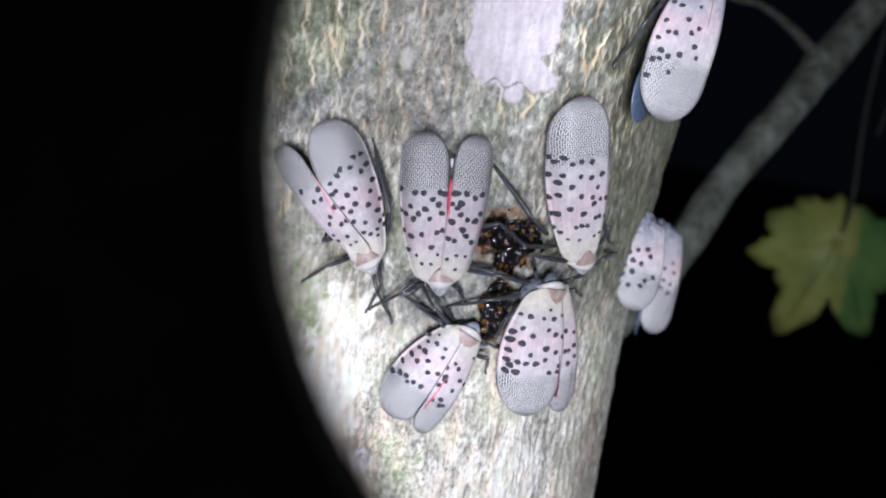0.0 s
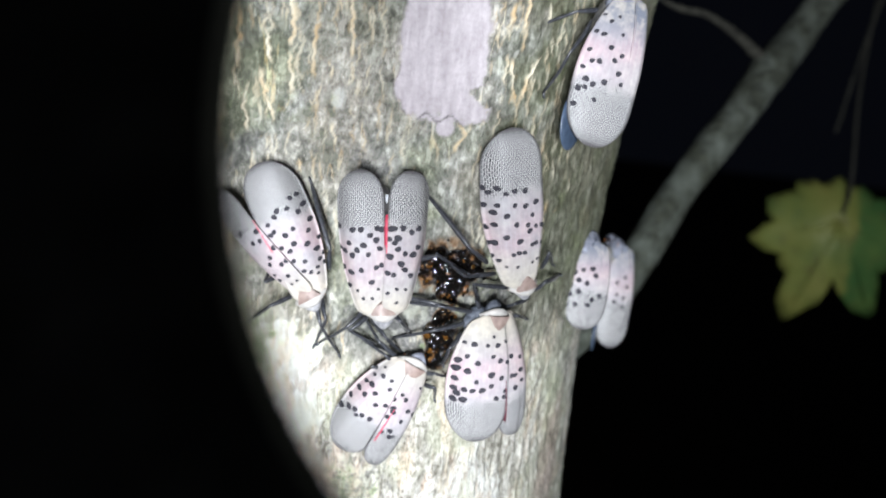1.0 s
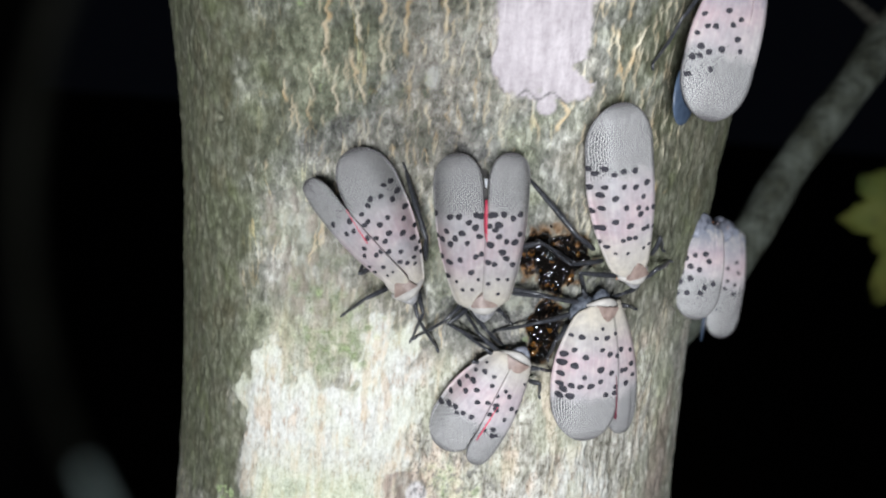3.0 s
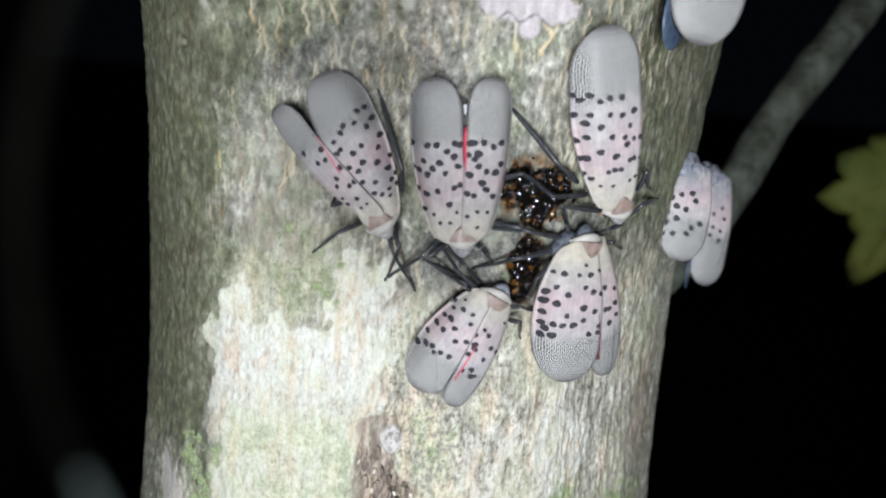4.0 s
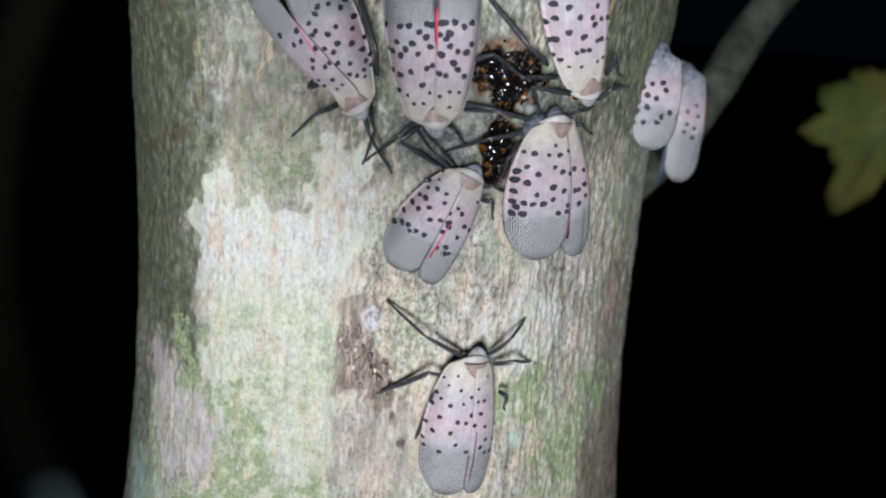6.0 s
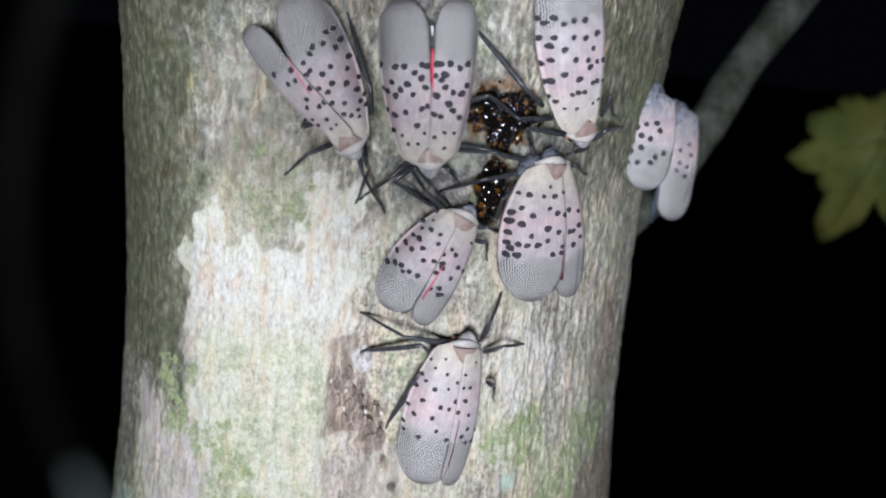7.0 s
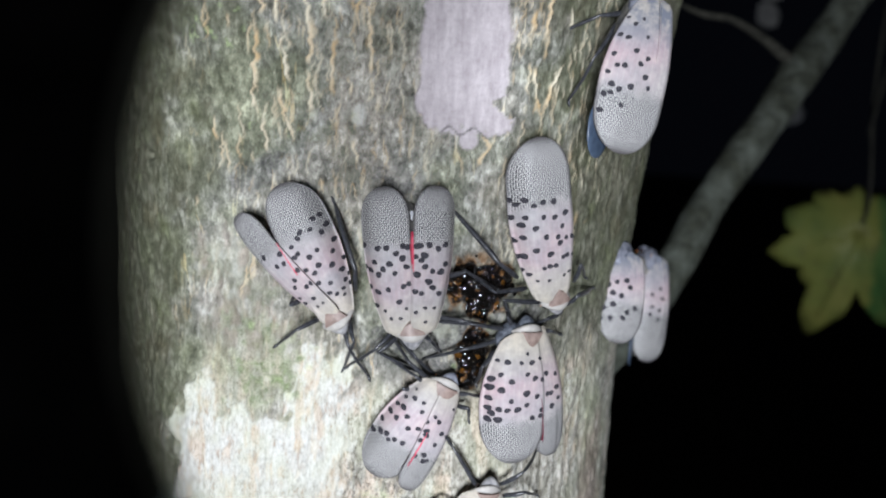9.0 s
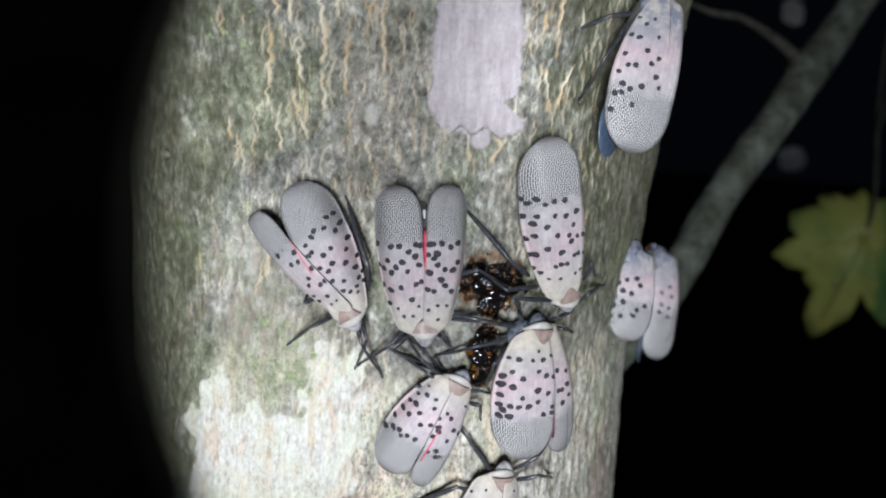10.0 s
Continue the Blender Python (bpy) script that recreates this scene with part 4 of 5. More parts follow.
FLY_TOP = dict(theta=52.0, at=(0.0326, -0.0412, 1.3408), turn=-9.3, head=(13.2, -1.9, 5.1),
    wings=[
        ((10.3, 0.2, 6.1), (-10.2, 0.8, 5.4), 9.2, [(0.182, 0.89), (0.216, 0.52), (0.174, 0.25), (0.298, 0.86), (0.308, 0.59), (0.421, 0.82), (0.379, 0.21), (0.535, 0.84), (0.488, 0.65), (0.482, 0.45), (0.452, -0.01), (0.411, -0.21), (0.524, -0.24), (0.606, 0.68), (0.63, 0.46), (0.67, 0.82), (0.657, 0.66), (0.6, 0.14), (0.584, -0.4), (0.72, 0.31), (0.77, 0.85), (0.281, -0.07)]),
        ((10.5, -1.2, 6.6), (-5.7, -2.4, 7.4), 1.7, [])],
    legs=[
        [(9.1, -0.3, 2.3), (7.5, 3.6, 0.6), (4.1, 4.7, -7.4)],
        [(7.5, 0.4, 1.4), (1.8, 3.4, 0.7), (-3.4, 1.3, -3.4)],
        [(11.5, -0.8, 2.9), (11.7, 2.2, 2.4), (15.7, -0.6, -0.5)]])
FLY_WALKER = dict(theta=21.8, at=(0.0176, -0.044, 1.2558), turn=1.8, head=(11.4, -0.9, 2.5),
    wings=[
        ((10, 2.1, 3.4), (-9.0, 3.5, 4.4), 8.0, [(0.178, 0.52), (0.107, 0.19), (0.135, 0.85), (0.202, -0.07), (0.247, 0.89), (0.278, 0.66), (0.314, 0.26), (0.331, 0.91), (0.294, -0.24), (0.405, 0.55), (0.476, 0.93), (0.515, 0.69), (0.506, 0.09), (0.427, -0.41), (0.424, -0.11), (0.595, 0.96), (0.646, 0.89), (0.589, -0.14), (0.652, 0.4), (0.638, -0.55), (0.244, -0.53), (0.37, -0.59)]),
        ((9.8, -1.1, 3.8), (-9.2, -0.9, 4.3), 5.2, [(0.096, -0.12), (0.206, 0.86), (0.174, -0.8), (0.24, 0.5), (0.261, -0.41), (0.261, -0.8), (0.421, 0.73), (0.35, -0.6), (0.427, -0.9), (0.452, -0.29), (0.458, 0.49), (0.552, -0.19), (0.603, -0.45), (0.57, 0.38), (0.652, 0.27), (0.649, 0.38), (0.652, -0.12)])],
    legs=[
        [(10.9, 1, 1.5), (16.1, 6.4, 1.7), (19.6, 9.3, -4.5)],
        [(8, 2.7, 1.3), (8.7, 6.7, 2), (2.8, 10.6, -4.1)],
        [(7.1, 4, 1), (6.5, 5.8, 2.4), (-2.9, 8, -2.2)],
        [(11.6, -2.4, 1.9), (14.1, -4.9, 4), (14.7, -9.7, -1.2)],
        [(10, -3.1, 2), (11.6, -5.1, 3.9), (9.9, -10.7, -1.4)],
        [(5.7, -4.3, 2.2), (5.9, -4.7, 4.1), (2.4, -6.4, 0.2)]])


def wing_edge(u, v, blunt, root, power=2.15):
    """How far the edge lies out, as a share of the half width; blunt is the rounded tip's share of the length, root the share at the shoulder."""
    if v < 0:
        side = 0.62 + 0.38 * math.sin(min(u / 0.55, 1) * math.pi / 2)
    else:
        side = root + (1 - root) * (1 - (1 - min(u / 0.60, 1)) ** 2.0)
    tip = math.sqrt(max(0.0, 1 - (max(u - 1 + blunt, 0) / blunt) ** power))
    start = math.sqrt(1 - (1 - min(u / 0.075, 1)) ** 2)
    return side * tip * (0.2 + 0.8 * start)


def build_wing(fly, spec, outward, rng, roof=0, steep=50, dots=1.0, zone=0.62, sharp=False):
    base, tip, seen, spots = spec
    base, tip = Vector(base), Vector(tip)
    axis = tip - base
    length = axis.length
    axis.normalize()
    base = base - axis * (0.9 if roof else 1.5)                      # the wing starts under the collar
    length += 0.9 if roof else 1.5
    wide = max(seen * 1.02, min(0.36 * length, seen / math.cos(radians(steep))))
    tilt = math.acos(min(1.0, seen / wide))
    if roof:
        wide, tilt = max(seen, 0.34 * length), radians(roof)
    blunt = min(0.42, 0.66 * wide / length)
    root = 0.30 if roof else min(0.50, 1.85 / (0.5 * wide))
    flat = Vector((0, 0, 1)).cross(axis).normalized()
    if flat.y * outward < 0:
        flat = -flat
    out = flat * math.cos(tilt) - Vector((0, 0, 1)) * math.sin(tilt)       # from the ridge towards the wing's outer edge
    up = axis.cross(out)
    if up.z < 0:
        up = -up

    def surface(u, v, lift=0.0):
        """v from -1 (ridge) to 1 (outer edge)."""
        u = min(max(u, 0.0), 1.0)
        edge = wing_edge(u, v, 0.80, root, 1.6) if sharp and v > 0 else wing_edge(u, v, blunt, root)
        half = 0.5 * wide * edge
        fold = max(0.0, (v * edge - 0.25) / 0.75)               # the outer edge turns down towards the bark
        bow = 0.55 * (1 - v * v) * edge + 0.9 * math.sin(math.pi * u) - (1.2 if roof else 3.0) * fold * fold * (1 - 0.45 * u)
        return base + axis * (length * u) + out * (half * v + 0.05 * wide * math.sin(math.pi * u)) + up * (bow + lift)

    nu, nv = 40, 16
    us = [1 - (1 - i / nu) ** 1.5 for i in range(nu + 1)]
    verts, faces, index, span, cell = [], [], [], [], []
    for layer in (0.0, -0.14):
        for u in us:
            half = 0.5 * wide
            for j in range(nv + 1):
                v = -1 + 2 * j / nv
                verts.append(surface(u, v, layer) * 0.001)
                rim = max(abs(v) ** 5, step(u, 0.84, 1.0))
                span.append((u + 0.62 - zone, v, rim))
                cell.append((u * length, half * v, 1.0 if roof else 0.0))
    one = (nu + 1) * (nv + 1)
    for i in range(nu):
        for j in range(nv):
            a = i * (nv + 1) + j
            faces.append((a, a + 1, a + nv + 2, a + nv + 1))
            faces.append((one + a, one + a + nv + 1, one + a + nv + 2, one + a + 1))
    for i in range(nu):
        for j in (0, nv):
            a, b = i * (nv + 1) + j, (i + 1) * (nv + 1) + j
            faces.append((a, b, one + b, one + a))
    index = [0] * len(faces)
    for su, sv in spots:
        # share of the length, and sideways from the ridge (-1) to the outer edge (1); small towards the root
        radius = rng.uniform(0.37, 0.49) * dots * (0.62 if su < 0.2 else 0.85 if su < 0.3 else 1.0)
        stretch, turn = rng.uniform(1.0, 1.35), rng.uniform(0, 3)
        half = 0.5 * wide * max(wing_edge(su, sv, blunt, root), 0.3)
        start = len(verts)
        verts.append(surface(su, max(-0.98, min(0.98, sv)), 0.07) * 0.001)
        sides = 14
        for k in range(sides):
            w = 2 * math.pi * k / sides
            r = radius * (1 + 0.10 * math.sin(2 * w + turn) + 0.07 * math.sin(3 * w + 2 * turn))
            u2 = su + r * math.cos(w) * 0.85 / length
            v2 = sv + r * math.sin(w) * stretch / half * 0.9
            verts.append(surface(u2, max(-1.0, min(1.0, v2)), 0.055) * 0.001)
        for k in range(sides):
            faces.append((start, start + 1 + k, start + 1 + (k + 1) % sides))
            index.append(1)
        span += [(su, sv, 0)] * (sides + 1)
        cell += [(su * length, 0, 0)] * (sides + 1)
    me = mesh_from("forewing", verts, faces, [WING, SPOT], index)
    for name, data in (("span", span), ("cell", cell)):
        a = me.attributes.new(name, "FLOAT_VECTOR", "POINT")
        a.data.foreach_set("vector", np.array(data, np.float32).ravel())
    part("forewing", me, fly)
    return surface


def build_leg(fly, points, name="leg"):
    """One leg whose origin is its joint at the body."""
    p = [(Vector(q) - Vector(points[0])) * 0.001 for q in points]
    line, radii = [], []
    for i in range(len(p) - 1):
        for s in (0.0, 0.12, 0.5, 0.88):
            q = p[i].lerp(p[i + 1], s)
            line.append(q + Vector((0, 0, 0.0003 * math.sin(math.pi * s))))
            big = 0.00031 if i == 0 else 0.00021 if (p[i + 1] - p[i]).length < 0.0092 else 0.00033
            radii.append(big * (1.15 if 0.1 < s < 0.6 else 0.85))
    end = p[-1] + (p[-1] - p[-2]).normalized() * 0.0011
    end.z = p[-1].z + 0.0001
    line += [p[-1]]
    radii += [0.00019]
    v, f = tube(line, radii, 7)
    leg = part(name, mesh_from(name, v, f, [LEG]), fly)
    v, f = tube([p[-1].lerp(p[-2], 0.03), p[-1].lerp(end, 0.5), end], [0.00017, 0.00022, 0.00010], 7)
    part("foot", mesh_from("foot", v, f, [LEG]), leg)
    leg.location = Vector(points[0]) * 0.001
    return leg


def build_fly(spec, label, seed, red=None, dark_hind=0.0, roof=0, steep=50, sink=0.0, dots=1.0, tuft=False, zone=0.62, face=None, sharp=False, shoulder=0.0):
    rng = random.Random(seed)
    face = face or (DUST if roof else FACE)
    fly = new("lanternfly")
    tagged(fly, label, "insect", "lanternflies on the tree")
    head = Vector(spec["head"])
    w0, w1 = spec["wings"]
    if roof:
        w1 = ((*w1[0][:2], w0[0][2]), (*w1[1][:2], w0[1][2]), *w1[2:])
    w1 = ((*w1[0][:2], w1[0][2] - sink), (*w1[1][:2], w1[1][2] - sink), *w1[2:])
    b = (Vector(w0[0]) + Vector(w1[0])) / 2
    t = (Vector(w0[1]) + Vector(w1[1])) / 2
    left, right = (w0, w1) if w0[1][1] + w0[0][1] > w1[1][1] + w1[0][1] else (w1, w0)
    skin_l = build_wing(fly, left, 1, rng, roof, steep, dots, zone)
    skin_r = build_wing(fly, right, -1, rng, roof, steep, dots, zone, sharp)
    k = 0.001
    drop = 2.0 if roof else 0.0
    lift = 0.6 * sink
    # body under the wings
    mid = b.lerp(t, 0.42)
    v, f = ellipsoid((mid.x * k, mid.y * k, (mid.z - 2.9) * k), (0.0085, 0.0027, 0.0021))
    part("abdomen", mesh_from("abdomen", v, f, [BELLY]), fly)
    v, f = ellipsoid(((b.x - 1.6) * k, b.y * k, (b.z - 2.4) * k), (0.0026, 0.0022, 0.0017))
    part("thorax", mesh_from("thorax", v, f, [BELLY]), fly)
    hx, hy = max(min(head.x - 0.9, b.x + 2.5), b.x + 2.1), b.y * 0.55 + head.y * 0.45
    if roof:
        v, f = ellipsoid(((b.x - 0.25) * k, b.y * k, (b.z + 0.72 - drop) * k), (0.0019, 0.0013, 0.00042), taper=0.75)
        part("shield", mesh_from("shield", v, f, [SHIELD]), fly, "brown shield behind the collar")
        v, f = ellipsoid(((b.x + 0.1) * k, (b.y * 0.6 + head.y * 0.4) * k, (b.z - 0.55 - drop * 0.6) * k), (0.0025, 0.0031, 0.0019), bend=0.0013)
        part("collar", mesh_from("collar", v, f, [DUST]), fly, "blue-grey dusted collar")
        v, f = ellipsoid(((b.x + 1.9) * k, (b.y * 0.3 + head.y * 0.7) * k, (b.z - 1.1 - drop) * k), (0.0012, 0.0019, 0.0012), bend=0.0006, taper=-0.30)
    else:
        # a triangular shield between the wing roots, wide in front
        v, f = [], []
        for i in range(7):
            q = i / 6
            for j in range(9):
                y = -1 + j / 4
                v.append(((b.x + 1.35 - 2.3 * q + 0.3 * q * y * y) * k, (b.y + y * 1.70 * (1 - q) ** 0.55) * k, (b.z + 0.62 + lift + 0.42 * (1 - y * y) * (1 - q) + 0.25 * q) * k))
        f = [(i * 9 + j, i * 9 + j + 1, i * 9 + j + 10, i * 9 + j + 9) for i in range(6) for j in range(8)]
        for ridge in range(63):
            v.append((v[ridge][0], v[ridge][1], v[ridge][2] - 0.0005))
        f += [tuple(63 + q for q in reversed(face)) for face in f]
        part("shield", mesh_from("shield", v, f, [SHIELD]), fly, "brown triangular shield behind the collar")
        # the collar, a saddle-shaped band across the front of the wings
        v, f = [], []
        for i in range(13):
            y = -1 + i / 6
            mx, my, mz = b.x + 1.75 - 0.85 * y * y, b.y + (hy - b.y) * 0.3 + 2.35 * y, b.z + 0.28 + lift - 1.3 * y * y
            half = 0.70 - 0.40 * y * y
            for j in range(8):
                a = 2 * math.pi * j / 8
                v.append(((mx + half * math.cos(a)) * k, (my + 0.18 * y * math.cos(a)) * k, (mz + 0.34 * math.sin(a)) * k))
        f = [(i * 8 + j, i * 8 + (j + 1) % 8, i * 8 + 8 + (j + 1) % 8, i * 8 + 8 + j) for i in range(12) for j in range(8)]
        f += [tuple(range(7, -1, -1)), tuple(range(96, 104))]
        part("collar", mesh_from("collar", v, f, [COLLAR]), fly, "cream-coloured collar")
        v, f = ellipsoid((hx * k, hy * k, (b.z - 0.70) * k), (0.0012, 0.0016, 0.0008), bend=0.0004, taper=-0.30)
    skull = part("head", mesh_from("head", v, f, [face]), fly, "grey dusted head")
    for s in (-1, 1):
        v, f = ellipsoid(((hx - 0.5) * k, (hy + 1.5 * s) * k, (b.z - 1.4 - drop) * k), (0.0005, 0.0004, 0.0005), 8, 10)
        part("eye", mesh_from("eye", v, f, [EYE]), skull, "black eye")
        v, f = ellipsoid(((hx - 0.4) * k, (hy + 1.6 * s) * k, (b.z - 2.2 - drop) * k), (0.00016, 0.00016, 0.00016), 8, 10)
        part("antenna", mesh_from("antenna", v, f, [ORANGE]), skull, "orange antenna bulb")
    if shoulder:
        v, f = ellipsoid(((b.x + 0.35) * k, (b.y + 1.9 * shoulder) * k, (b.z - 1.5) * k), (0.0019, 0.0023, 0.0013), bend=0.0008)
        part("shoulder", mesh_from("shoulder", v, f, [SLATE]), fly, "slate-blue dusted shoulder")
    # hind wings folded below the gap
    if red:
        start, end, wide, tone = red
        rows_v, rows_f = [], []
        for i in range(9):
            q = i / 8
            u = start + (end - start) * q
            p_l, p_r = skin_l(u, -0.97), skin_r(u, -0.97)
            p = (p_l + p_r) / 2
            p.z = max(p_l.z, p_r.z) + 0.05
            wd = wide * (0.25 + 0.75 * math.sin(math.pi * min(1.0, 0.08 + 0.80 * q)))
            for dy, dz in ((-wd, -0.35), (0, 0.10), (wd, -0.35), (0, -0.7)):
                rows_v.append((p.x * k, (p.y + dy) * k, (p.z + dz) * k))
        for i in range(8):
            for j in range(4):
                m = (j + 1) % 4
                rows_f.append((i * 4 + j, i * 4 + m, i * 4 + 4 + m, i * 4 + 4 + j))
        rows_f += [(0, 1, 2, 3), (32, 35, 34, 33)]
        part("hindwing", mesh_from("hindwing", rows_v, rows_f, [tone]), fly, "red folded hind wing")
    if dark_hind:
        tip = Vector((w0 if dark_hind > 0 else w1)[1])
        v, f = ellipsoid(((tip.x + 3.2) * k, (tip.y + 2.6 * dark_hind) * k, (tip.z - 3.0) * k), (0.0042, 0.0030, 0.0004))
        part("hindwing", mesh_from("hindwing", v, f, [BLUEBLACK]), fly, "blue-black hind wing edge")
    if tuft:
        p = (skin_l(0.80, -0.97) + skin_r(0.80, -0.97)) / 2
        v, f = ellipsoid((p.x * k, p.y * k, (p.z + 0.1) * k), (0.0006, 0.0002, 0.0003), bend=0.0004)
        part("wax_tuft", mesh_from("wax_tuft", v, f, [WAX]), fly, "tiny white tuft of wax")
    legs = [build_leg(fly, q) for q in spec["legs"]]
    fly.matrix_world = stuck(spec["theta"], spec["at"][2], spec["turn"], 0.0, spec["at"])
    return fly, legs


build_fly(FLY_SPLAYED, "spotted lanternfly with splayed grey-pink wings clinging to bark", 1, (0.40, 0.66, 0.15, RED), steep=28, dots=0.90)
build_fly(FLY_OPEN, "spotted lanternfly, wings parted over a red hind wing", 2, (0.44, 0.70, 0.33, RED), steep=12, tuft=True, dots=1.04)
build_fly(FLY_CLOSED, "long spotted lanternfly with closed wings beside the sap wound", 3, sink=1.6, steep=20, dots=0.98)
build_fly(FLY_SLANTED, "small spotted lanternfly sitting aslant, wings parted over red", 4, (0.40, 0.74, 0.28, RED), steep=32, dots=0.88, face=DUST)
build_fly(FLY_UPRIGHT, "spotted lanternfly with head up at the sap wound", 5, (0.46, 0.80, 0.11, DARK_RED), sink=1.0, steep=6, dots=1.06, zone=0.66, face=SLATE, sharp=True, shoulder=1.0)
build_fly(FLY_EDGE, "spotted lanternfly at the trunk's edge with dusted grey head", 6, roof=45, dots=1.1, zone=0.56)
build_fly(FLY_BEHIND, "spotted lanternfly half hidden behind the trunk's edge", 7, dark_hind=1.25, roof=52, dots=1.1, zone=0.56)
build_fly(FLY_TOP, "spotted lanternfly high on the trunk's edge, dark hind wing showing", 8, dark_hind=0.4, roof=36, dots=0.92)
walker, walker_legs = build_fly(FLY_WALKER, "spotted lanternfly walking up the bark with long black legs", 9, (0.48, 0.88, 0.16, DARK_RED), steep=26, dots=0.80)


# ---------------------------------------------------------------- sap wound
def build_sap():
    sap = new("sap_wound")
    tagged(sap, "wet black and amber sap oozing from a bark wound", "sap")
    rng = random.Random(4)
    for cx, cz, n, spread, mat, name in ((22.3, 10.5, 26, 3.4, SAP, "sap_drop"), (26.8, 11.0, 10, 2.2, SAP, "sap_drop"), (22.8, 1.5, 9, 2.2, SAP, "sap_drop"), (21.0, 0.0, 12, 2.2, AMBER, "amber_bead"), (24.0, 9.5, 130, 4.0, SAP, "sap_bead"), (22.8, 1.5, 22, 2.6, SAP, "sap_bead"), (24.0, 11.0, 80, 3.2, SAP, "sap_bead"), (23.6, 8.0, 60, 5.0, AMBER, "amber_bead")):
        for i in range(n):
            th = cx + rng.gauss(0, 0.5) * spread
            z = H + 0.001 * (cz + rng.gauss(0, 0.55) * spread)
            s = rng.uniform(0.00016, 0.00048) if name.endswith("bead") else 0.0003 + 0.0008 * rng.random() ** 2
            v, f = ellipsoid((0, 0, 0), (s * rng.uniform(0.8, 1.7), s, s * rng.uniform(0.35, 0.6)), 8, 10)
            ob = part(name, mesh_from(name, v, f, [mat]), sap)
            ob.matrix_basis = stuck(th, z, rng.uniform(0, 180), -0.0003)
    return sap


build_sap()

# ---------------------------------------------------------------- ground
gv, gf = [], []
grid = [-60, -20, -8, -3, -1.5, -0.8, -0.4, 0, 0.4, 0.8, 1.5, 3, 8, 20, 60]
for gy in grid:
    for gx in grid:
        gv.append((gx, gy, 0.03 * noise.noise(Vector((gx, gy, 0.3)) * 0.7)))
for gi in range(len(grid) - 1):
    for gj in range(len(grid) - 1):
        ga = gi * len(grid) + gj
        gf.append((ga, ga + 1, ga + 1 + len(grid), ga + len(grid)))
ground = new("ground", mesh_from("ground", gv, gf, [speckled("leaf_litter", (0.03, 0.025, 0.018), (0.10, 0.075, 0.045), 60, 0.9, 0.2, 0.01)]))
tagged(ground, "dark leaf litter under the tree", "ground", kind="structure")


# ---------------------------------------------------------------- hand lens rim in front of the camera
def build_rim():
    rim = new("lens_rim")
    tagged(rim, "thin black rim of a hand lens held before the camera", "lens")
    d, n = 0.022, 120
    r = 1070 / 1506 * d

    def ring(name, profile, mat, start=95, sweep=170):
        v, f = [], []
        for k in range(n):
            a = radians(start + sweep * k / (n - 1))
            for pr, pz in profile:
                v.append((pr * math.cos(a), pr * math.sin(a), pz))
        m = len(profile)
        for k in range(n - 1):
            for j in range(m):
                i = (j + 1) % m
                f.append((k * m + j, k * m + i, (k + 1) * m + i, (k + 1) * m + j))
        f += [tuple(range(m)), tuple(reversed(range((n - 1) * m, n * m)))]
        part(name, mesh_from(name, v, f, [mat]), rim)

    ring("flange", [(r + 0.0003, 0.0002), (r + 0.0088, 0.0002), (r + 0.0088, -0.0002), (r + 0.0003, -0.0002)], RIM)
    ring("lip", [(r, 0.0), (r + 0.00015, 0.0003), (r + 0.0005, 0.00028), (r + 0.0005, -0.00028), (r + 0.00015, -0.0003)], LIP)
    # pale arc that paints a reflected glint on the lip's lower left
    ring("scuff", [(r - 0.00005, 0.00036), (r + 0.00028, 0.00036), (r + 0.00028, 0.00027), (r - 0.00005, 0.00027)], GLINT, 205, 23)
    return rim


lens_rim = build_rim()


# ---------------------------------------------------------------- far moths
def build_moth(tone, label):
    moth = new("moth")
    tagged(moth, label, "moth")
    for s in (-1, 1):
        v, f = ellipsoid((-0.001, 0.0032 * s, 0.001), (0.0080, 0.0050, 0.0012))
        part("wing", mesh_from("wing", v, f, [tone]), moth)
    v, f = ellipsoid((0, 0, 0), (0.0085, 0.0024, 0.0024))
    part("body", mesh_from("body", v, f, [tone]), moth)
    return moth


moth_one = build_moth(PALE, "small pale moth flying in the dark behind the branch")
moth_two = build_moth(PALE, "small pale moth flying close above another")
moth_three = build_moth(DIM, "dim grey moth fluttering behind the branch")


def view_at(t):
    """The camera's pose at t, between its rows."""
    times = sorted(VIEW)
    a = max([s for s in times if s <= t])
    b = min([s for s in times if s >= t])
    if a == b:
        return VIEW[a]
    return VIEW[a].lerp(VIEW[b], (t - a) / (b - a))


def before(t, x, y, dist, roll=0.0):
    """A pose at dist in front of the camera, aimed along its view, off its axis by x and y degrees' tangents in thousandths."""
    return view_at(t) @ pose(x * dist / 1000, y * dist / 1000, -dist, 0, 0, roll)


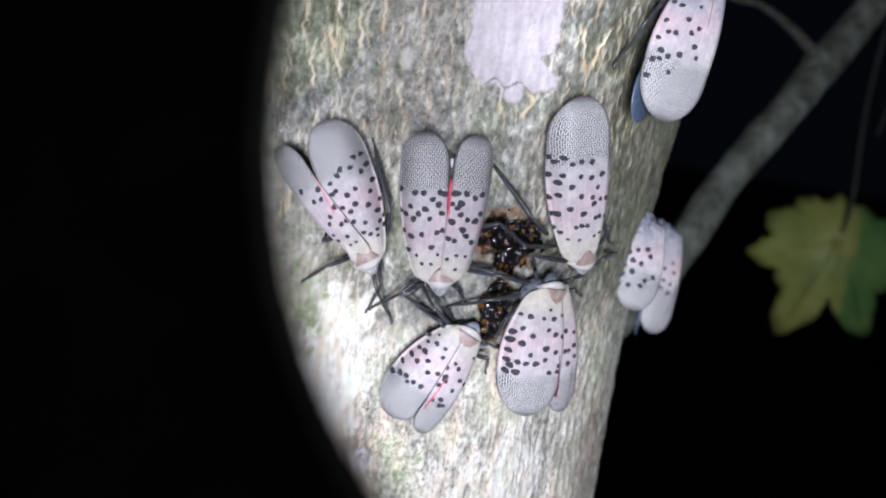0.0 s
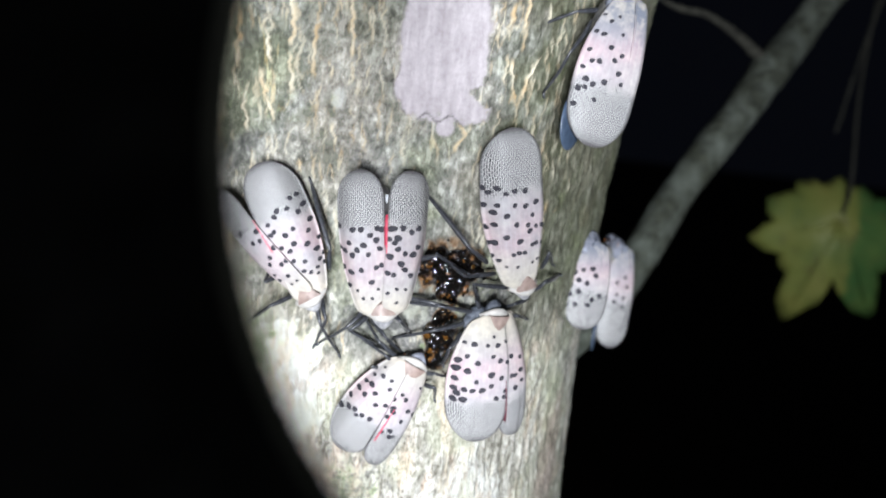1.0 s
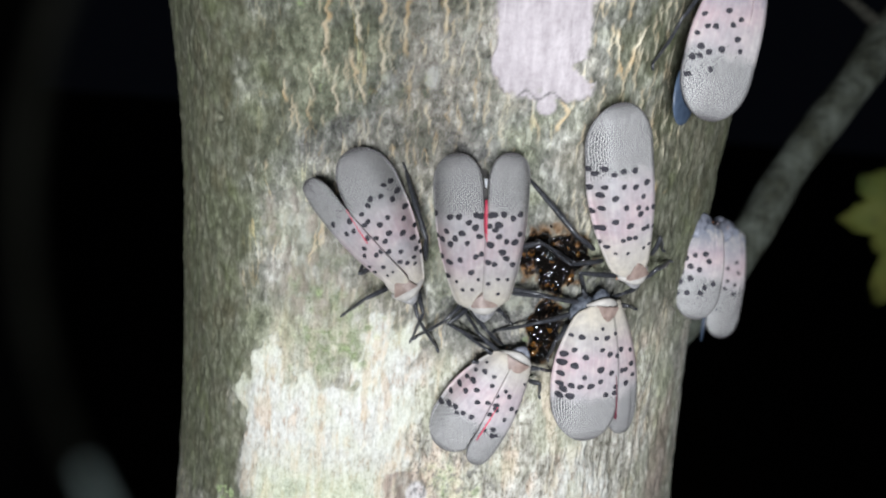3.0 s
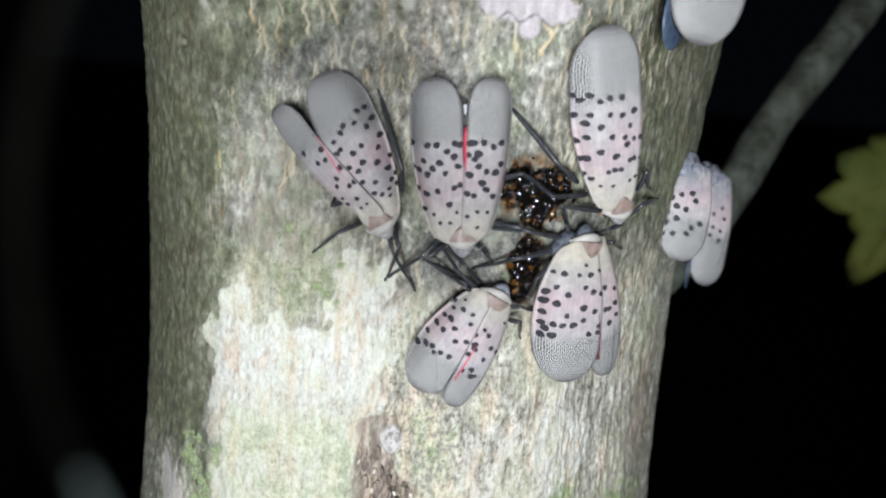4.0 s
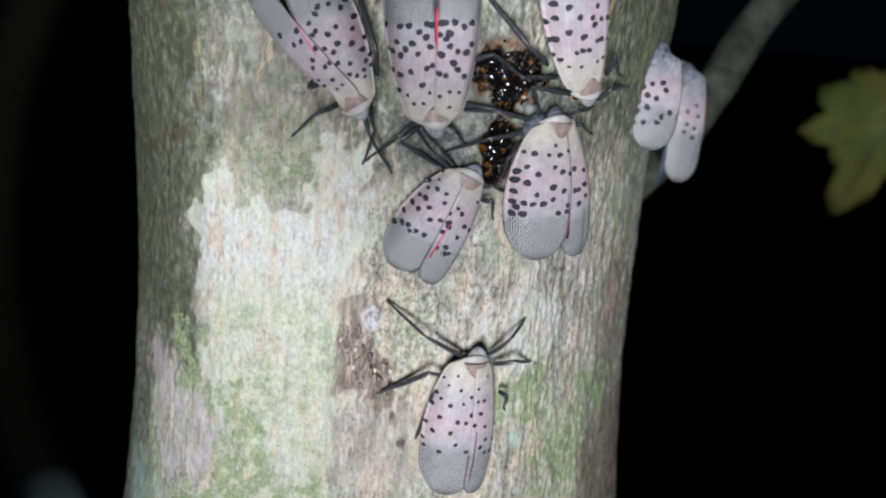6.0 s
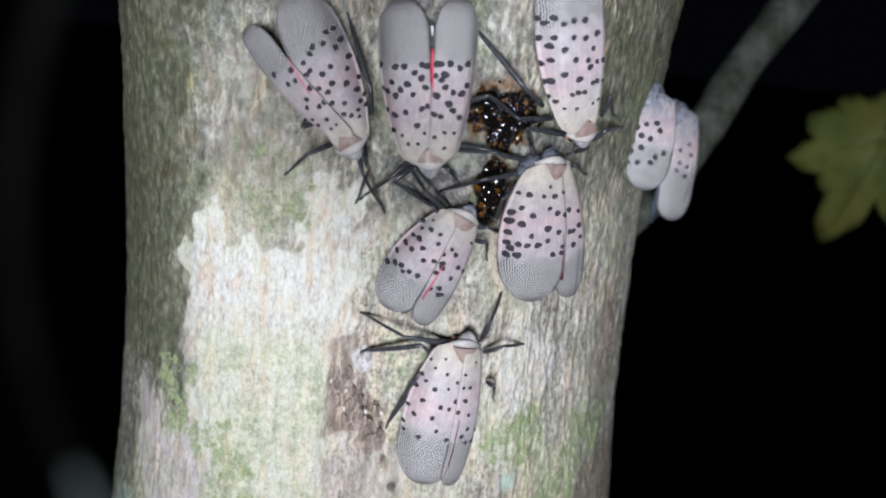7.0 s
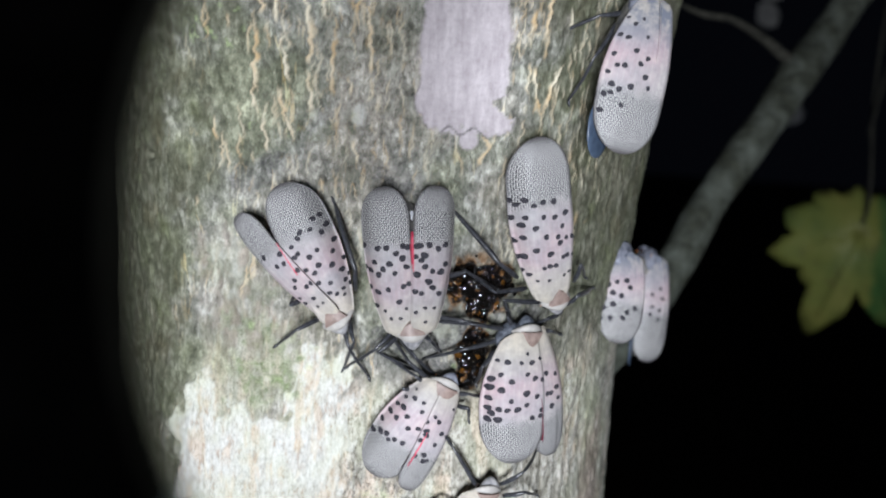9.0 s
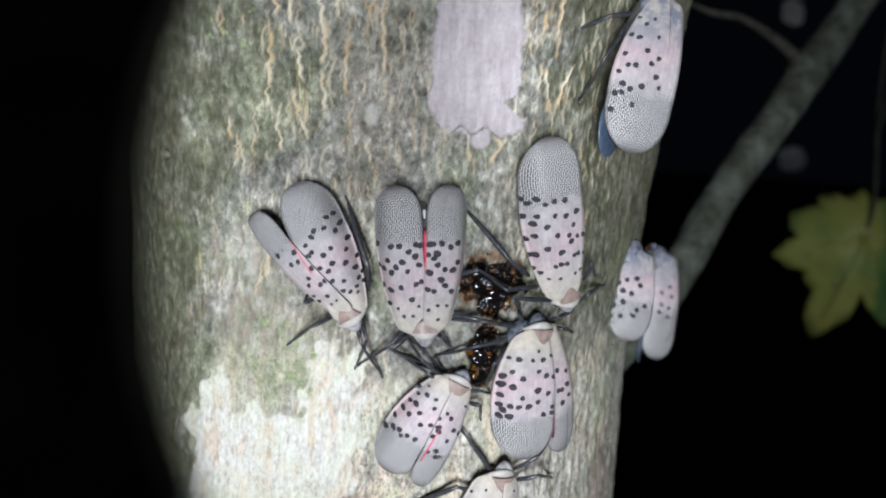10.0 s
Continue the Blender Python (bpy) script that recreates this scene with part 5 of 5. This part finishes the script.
def motions():
    # walking insect: seconds, degrees round the trunk, height of its middle, turn
    rows = [(0.0, 35, 1.198, -4), (3.0, 35, 1.212, -4), (4.0, 33.8, 1.224, -5), (4.4, 31.4, 1.2374, -4), (4.6, 30.4, 1.2403, -2), (5.0, 27.2, 1.2484, 2), (5.5, 22.9, 1.2549, 3), (6.2, 20.8, 1.2634, -1),
            (7.0, 18.9, 1.2692, -4.5), (7.5, 18.7, 1.2693, -6), (8.0, 20.8, 1.2689, -18), (8.5, 23.0, 1.2708, -14), (9.0, 24.8, 1.2716, -5), (10.0, 25.4, 1.2733, -4)]
    walk(walker, [(t, stuck(th, z, turn)) for t, th, z, turn in rows])
    rim = [(0.0, 524, 115), (0.3, 534, 147), (0.6, 553, 158), (0.8, 546, 152), (0.9, 518, 142), (1.0, 472, 125), (1.2, 349, 60), (1.5, 278, 20), (2.2, 245, 40), (3.5, 228, 60), (4.0, 230, 42), (4.5, 255, -10), (5.0, 225, 5), (5.5, 190, 27),
           (7.0, 222, 45), (7.5, 232, 5), (8.0, 235, 8), (8.5, 280, 10), (9.0, 344, 10), (9.5, 358, 10), (10.0, 363, 10)]
    held = sorted({t for t, x, y in rim} | set(VIEW))
    across, along = (np.interp(held, [r[0] for r in rim], [r[i] for r in rim]) for i in (1, 2))
    turned = np.interp(held, (1.0, 1.5), (18.0, 0.0))        # rim rolled at first so its painted glint stays out of view
    walk(lens_rim, [(t, before(t, float(x), float(y), 0.022, float(a))) for t, x, y, a in zip(held, across, along, turned)])
    sway = [(0.0, 137.0, 294.3), (0.5, 139.2, 296.7), (1.0, 150.9, 302.6), (1.5, 149.4, 303.8), (2.0, 146.0, 304.1), (3.5, 142.6, 298.5), (4.0, 143.0, 293.5), (4.5, 145.2, 283.3),
            (5.0, 147.9, 280.7), (5.5, 143.7, 284.7), (7.0, 142.2, 290.2), (7.5, 144.1, 295.4), (8.0, 143.7, 294.5), (8.5, 144.8, 299.6), (9.0, 144.1, 299.4), (9.5, 143.5, 299.8), (10.0, 142.9, 297.0)]
    walk(leaf, [(t, pose(x / 1000 + 0.0325, 0.19, 1 + z / 1000 + 0.002, 84, 0, -12)) for t, x, z in sway])
    walk(moth_one, [(t, pose(x, 0.40, z, 80, 8, 15)) for t, x, z in ((0, 0.02, 1.3), (4.1, 0.05, 1.3), (4.5, 0.149, 1.307), (4.8, 0.1, 1.3), (5.5, 0.04, 1.3), (6.8, 0.05, 1.3), (7.2, 0.12, 1.318), (7.5, 0.1621, 1.33), (8, 0.1451, 1.3528), (8.5, 0.1553, 1.3959), (9, 0.1993, 1.4235), (9.5, 0.2176, 1.4301), (10, 0.2096, 1.4237))])
    pair = ((8.5, 0.1572, 1.4120), (9, 0.2012, 1.4400), (9.5, 0.2194, 1.4466), (10, 0.2114, 1.4402))        # climbs close above the first
    walk(moth_two, [(t, pose(x, 0.40, z, 78, -12, -10)) for t, x, z in ((0, 0.04, 1.38), (6.8, 0.05, 1.36), (7.2, 0.12, 1.35), (7.5, 0.1591, 1.3589), (8, 0.1465, 1.3828), (8.25, 0.1500, 1.3960), *pair)])
    walk(moth_three, [(t, pose(x, 0.40, z, 78, -12, -10)) for t, x, z in ((0, 0.05, 1.36), (7.8, 0.06, 1.36), (8.2, 0.2030, 1.373), (8.35, 0.1900, 1.372), (8.5, 0.1832, 1.371), (9, 0.2206, 1.3639), (9.5, 0.2173, 1.3364), (10, 0.2205, 1.3326))])
    # its legs swing about their joints: seconds and degrees, leg by leg
    steps = [
        [(0.0, 10), (4.0, 4), (4.4, -6), (4.8, 14), (5.1, 6), (5.5, 0), (6.2, 22), (7.0, 40), (7.3, 40), (7.6, 8), (8.0, -19), (8.5, -11), (9.0, -7), (10.0, -4)],
        [(0.0, 0), (4.4, -10), (4.8, -22), (5.1, -5), (5.5, 0), (6.2, -14), (7.0, -27), (7.5, -28), (8.0, -18), (8.6, -10), (10.0, -8)],
        [(0.0, 0), (4.4, -6), (5.0, 8), (5.5, 0), (6.2, 10), (7.0, 2), (7.5, 8), (8.0, 0), (10.0, 4)],
        [(0.0, 0), (4.4, 14), (4.8, 24), (5.1, 4), (5.5, 0), (6.2, 20), (7.0, 44), (7.5, 40), (7.8, 46), (8.3, 24), (8.8, 8), (10.0, 4)],
        [(0.0, 0), (4.4, -14), (4.8, -20), (5.1, -6), (5.5, 0), (6.2, -14), (7.0, 4), (7.5, 6), (8.0, -4), (8.6, -10), (10.0, -8)],
        [(0.0, 0), (4.6, 8), (5.5, 0), (6.4, -8), (7.2, 4), (8.0, -4), (10.0, 0)]]
    for leg, turns in zip(walker_legs, steps):
        x, y, z = leg.location
        walk(leg, [(t, pose(x, y, z, 0, 0, a)) for t, a in turns])


motions()
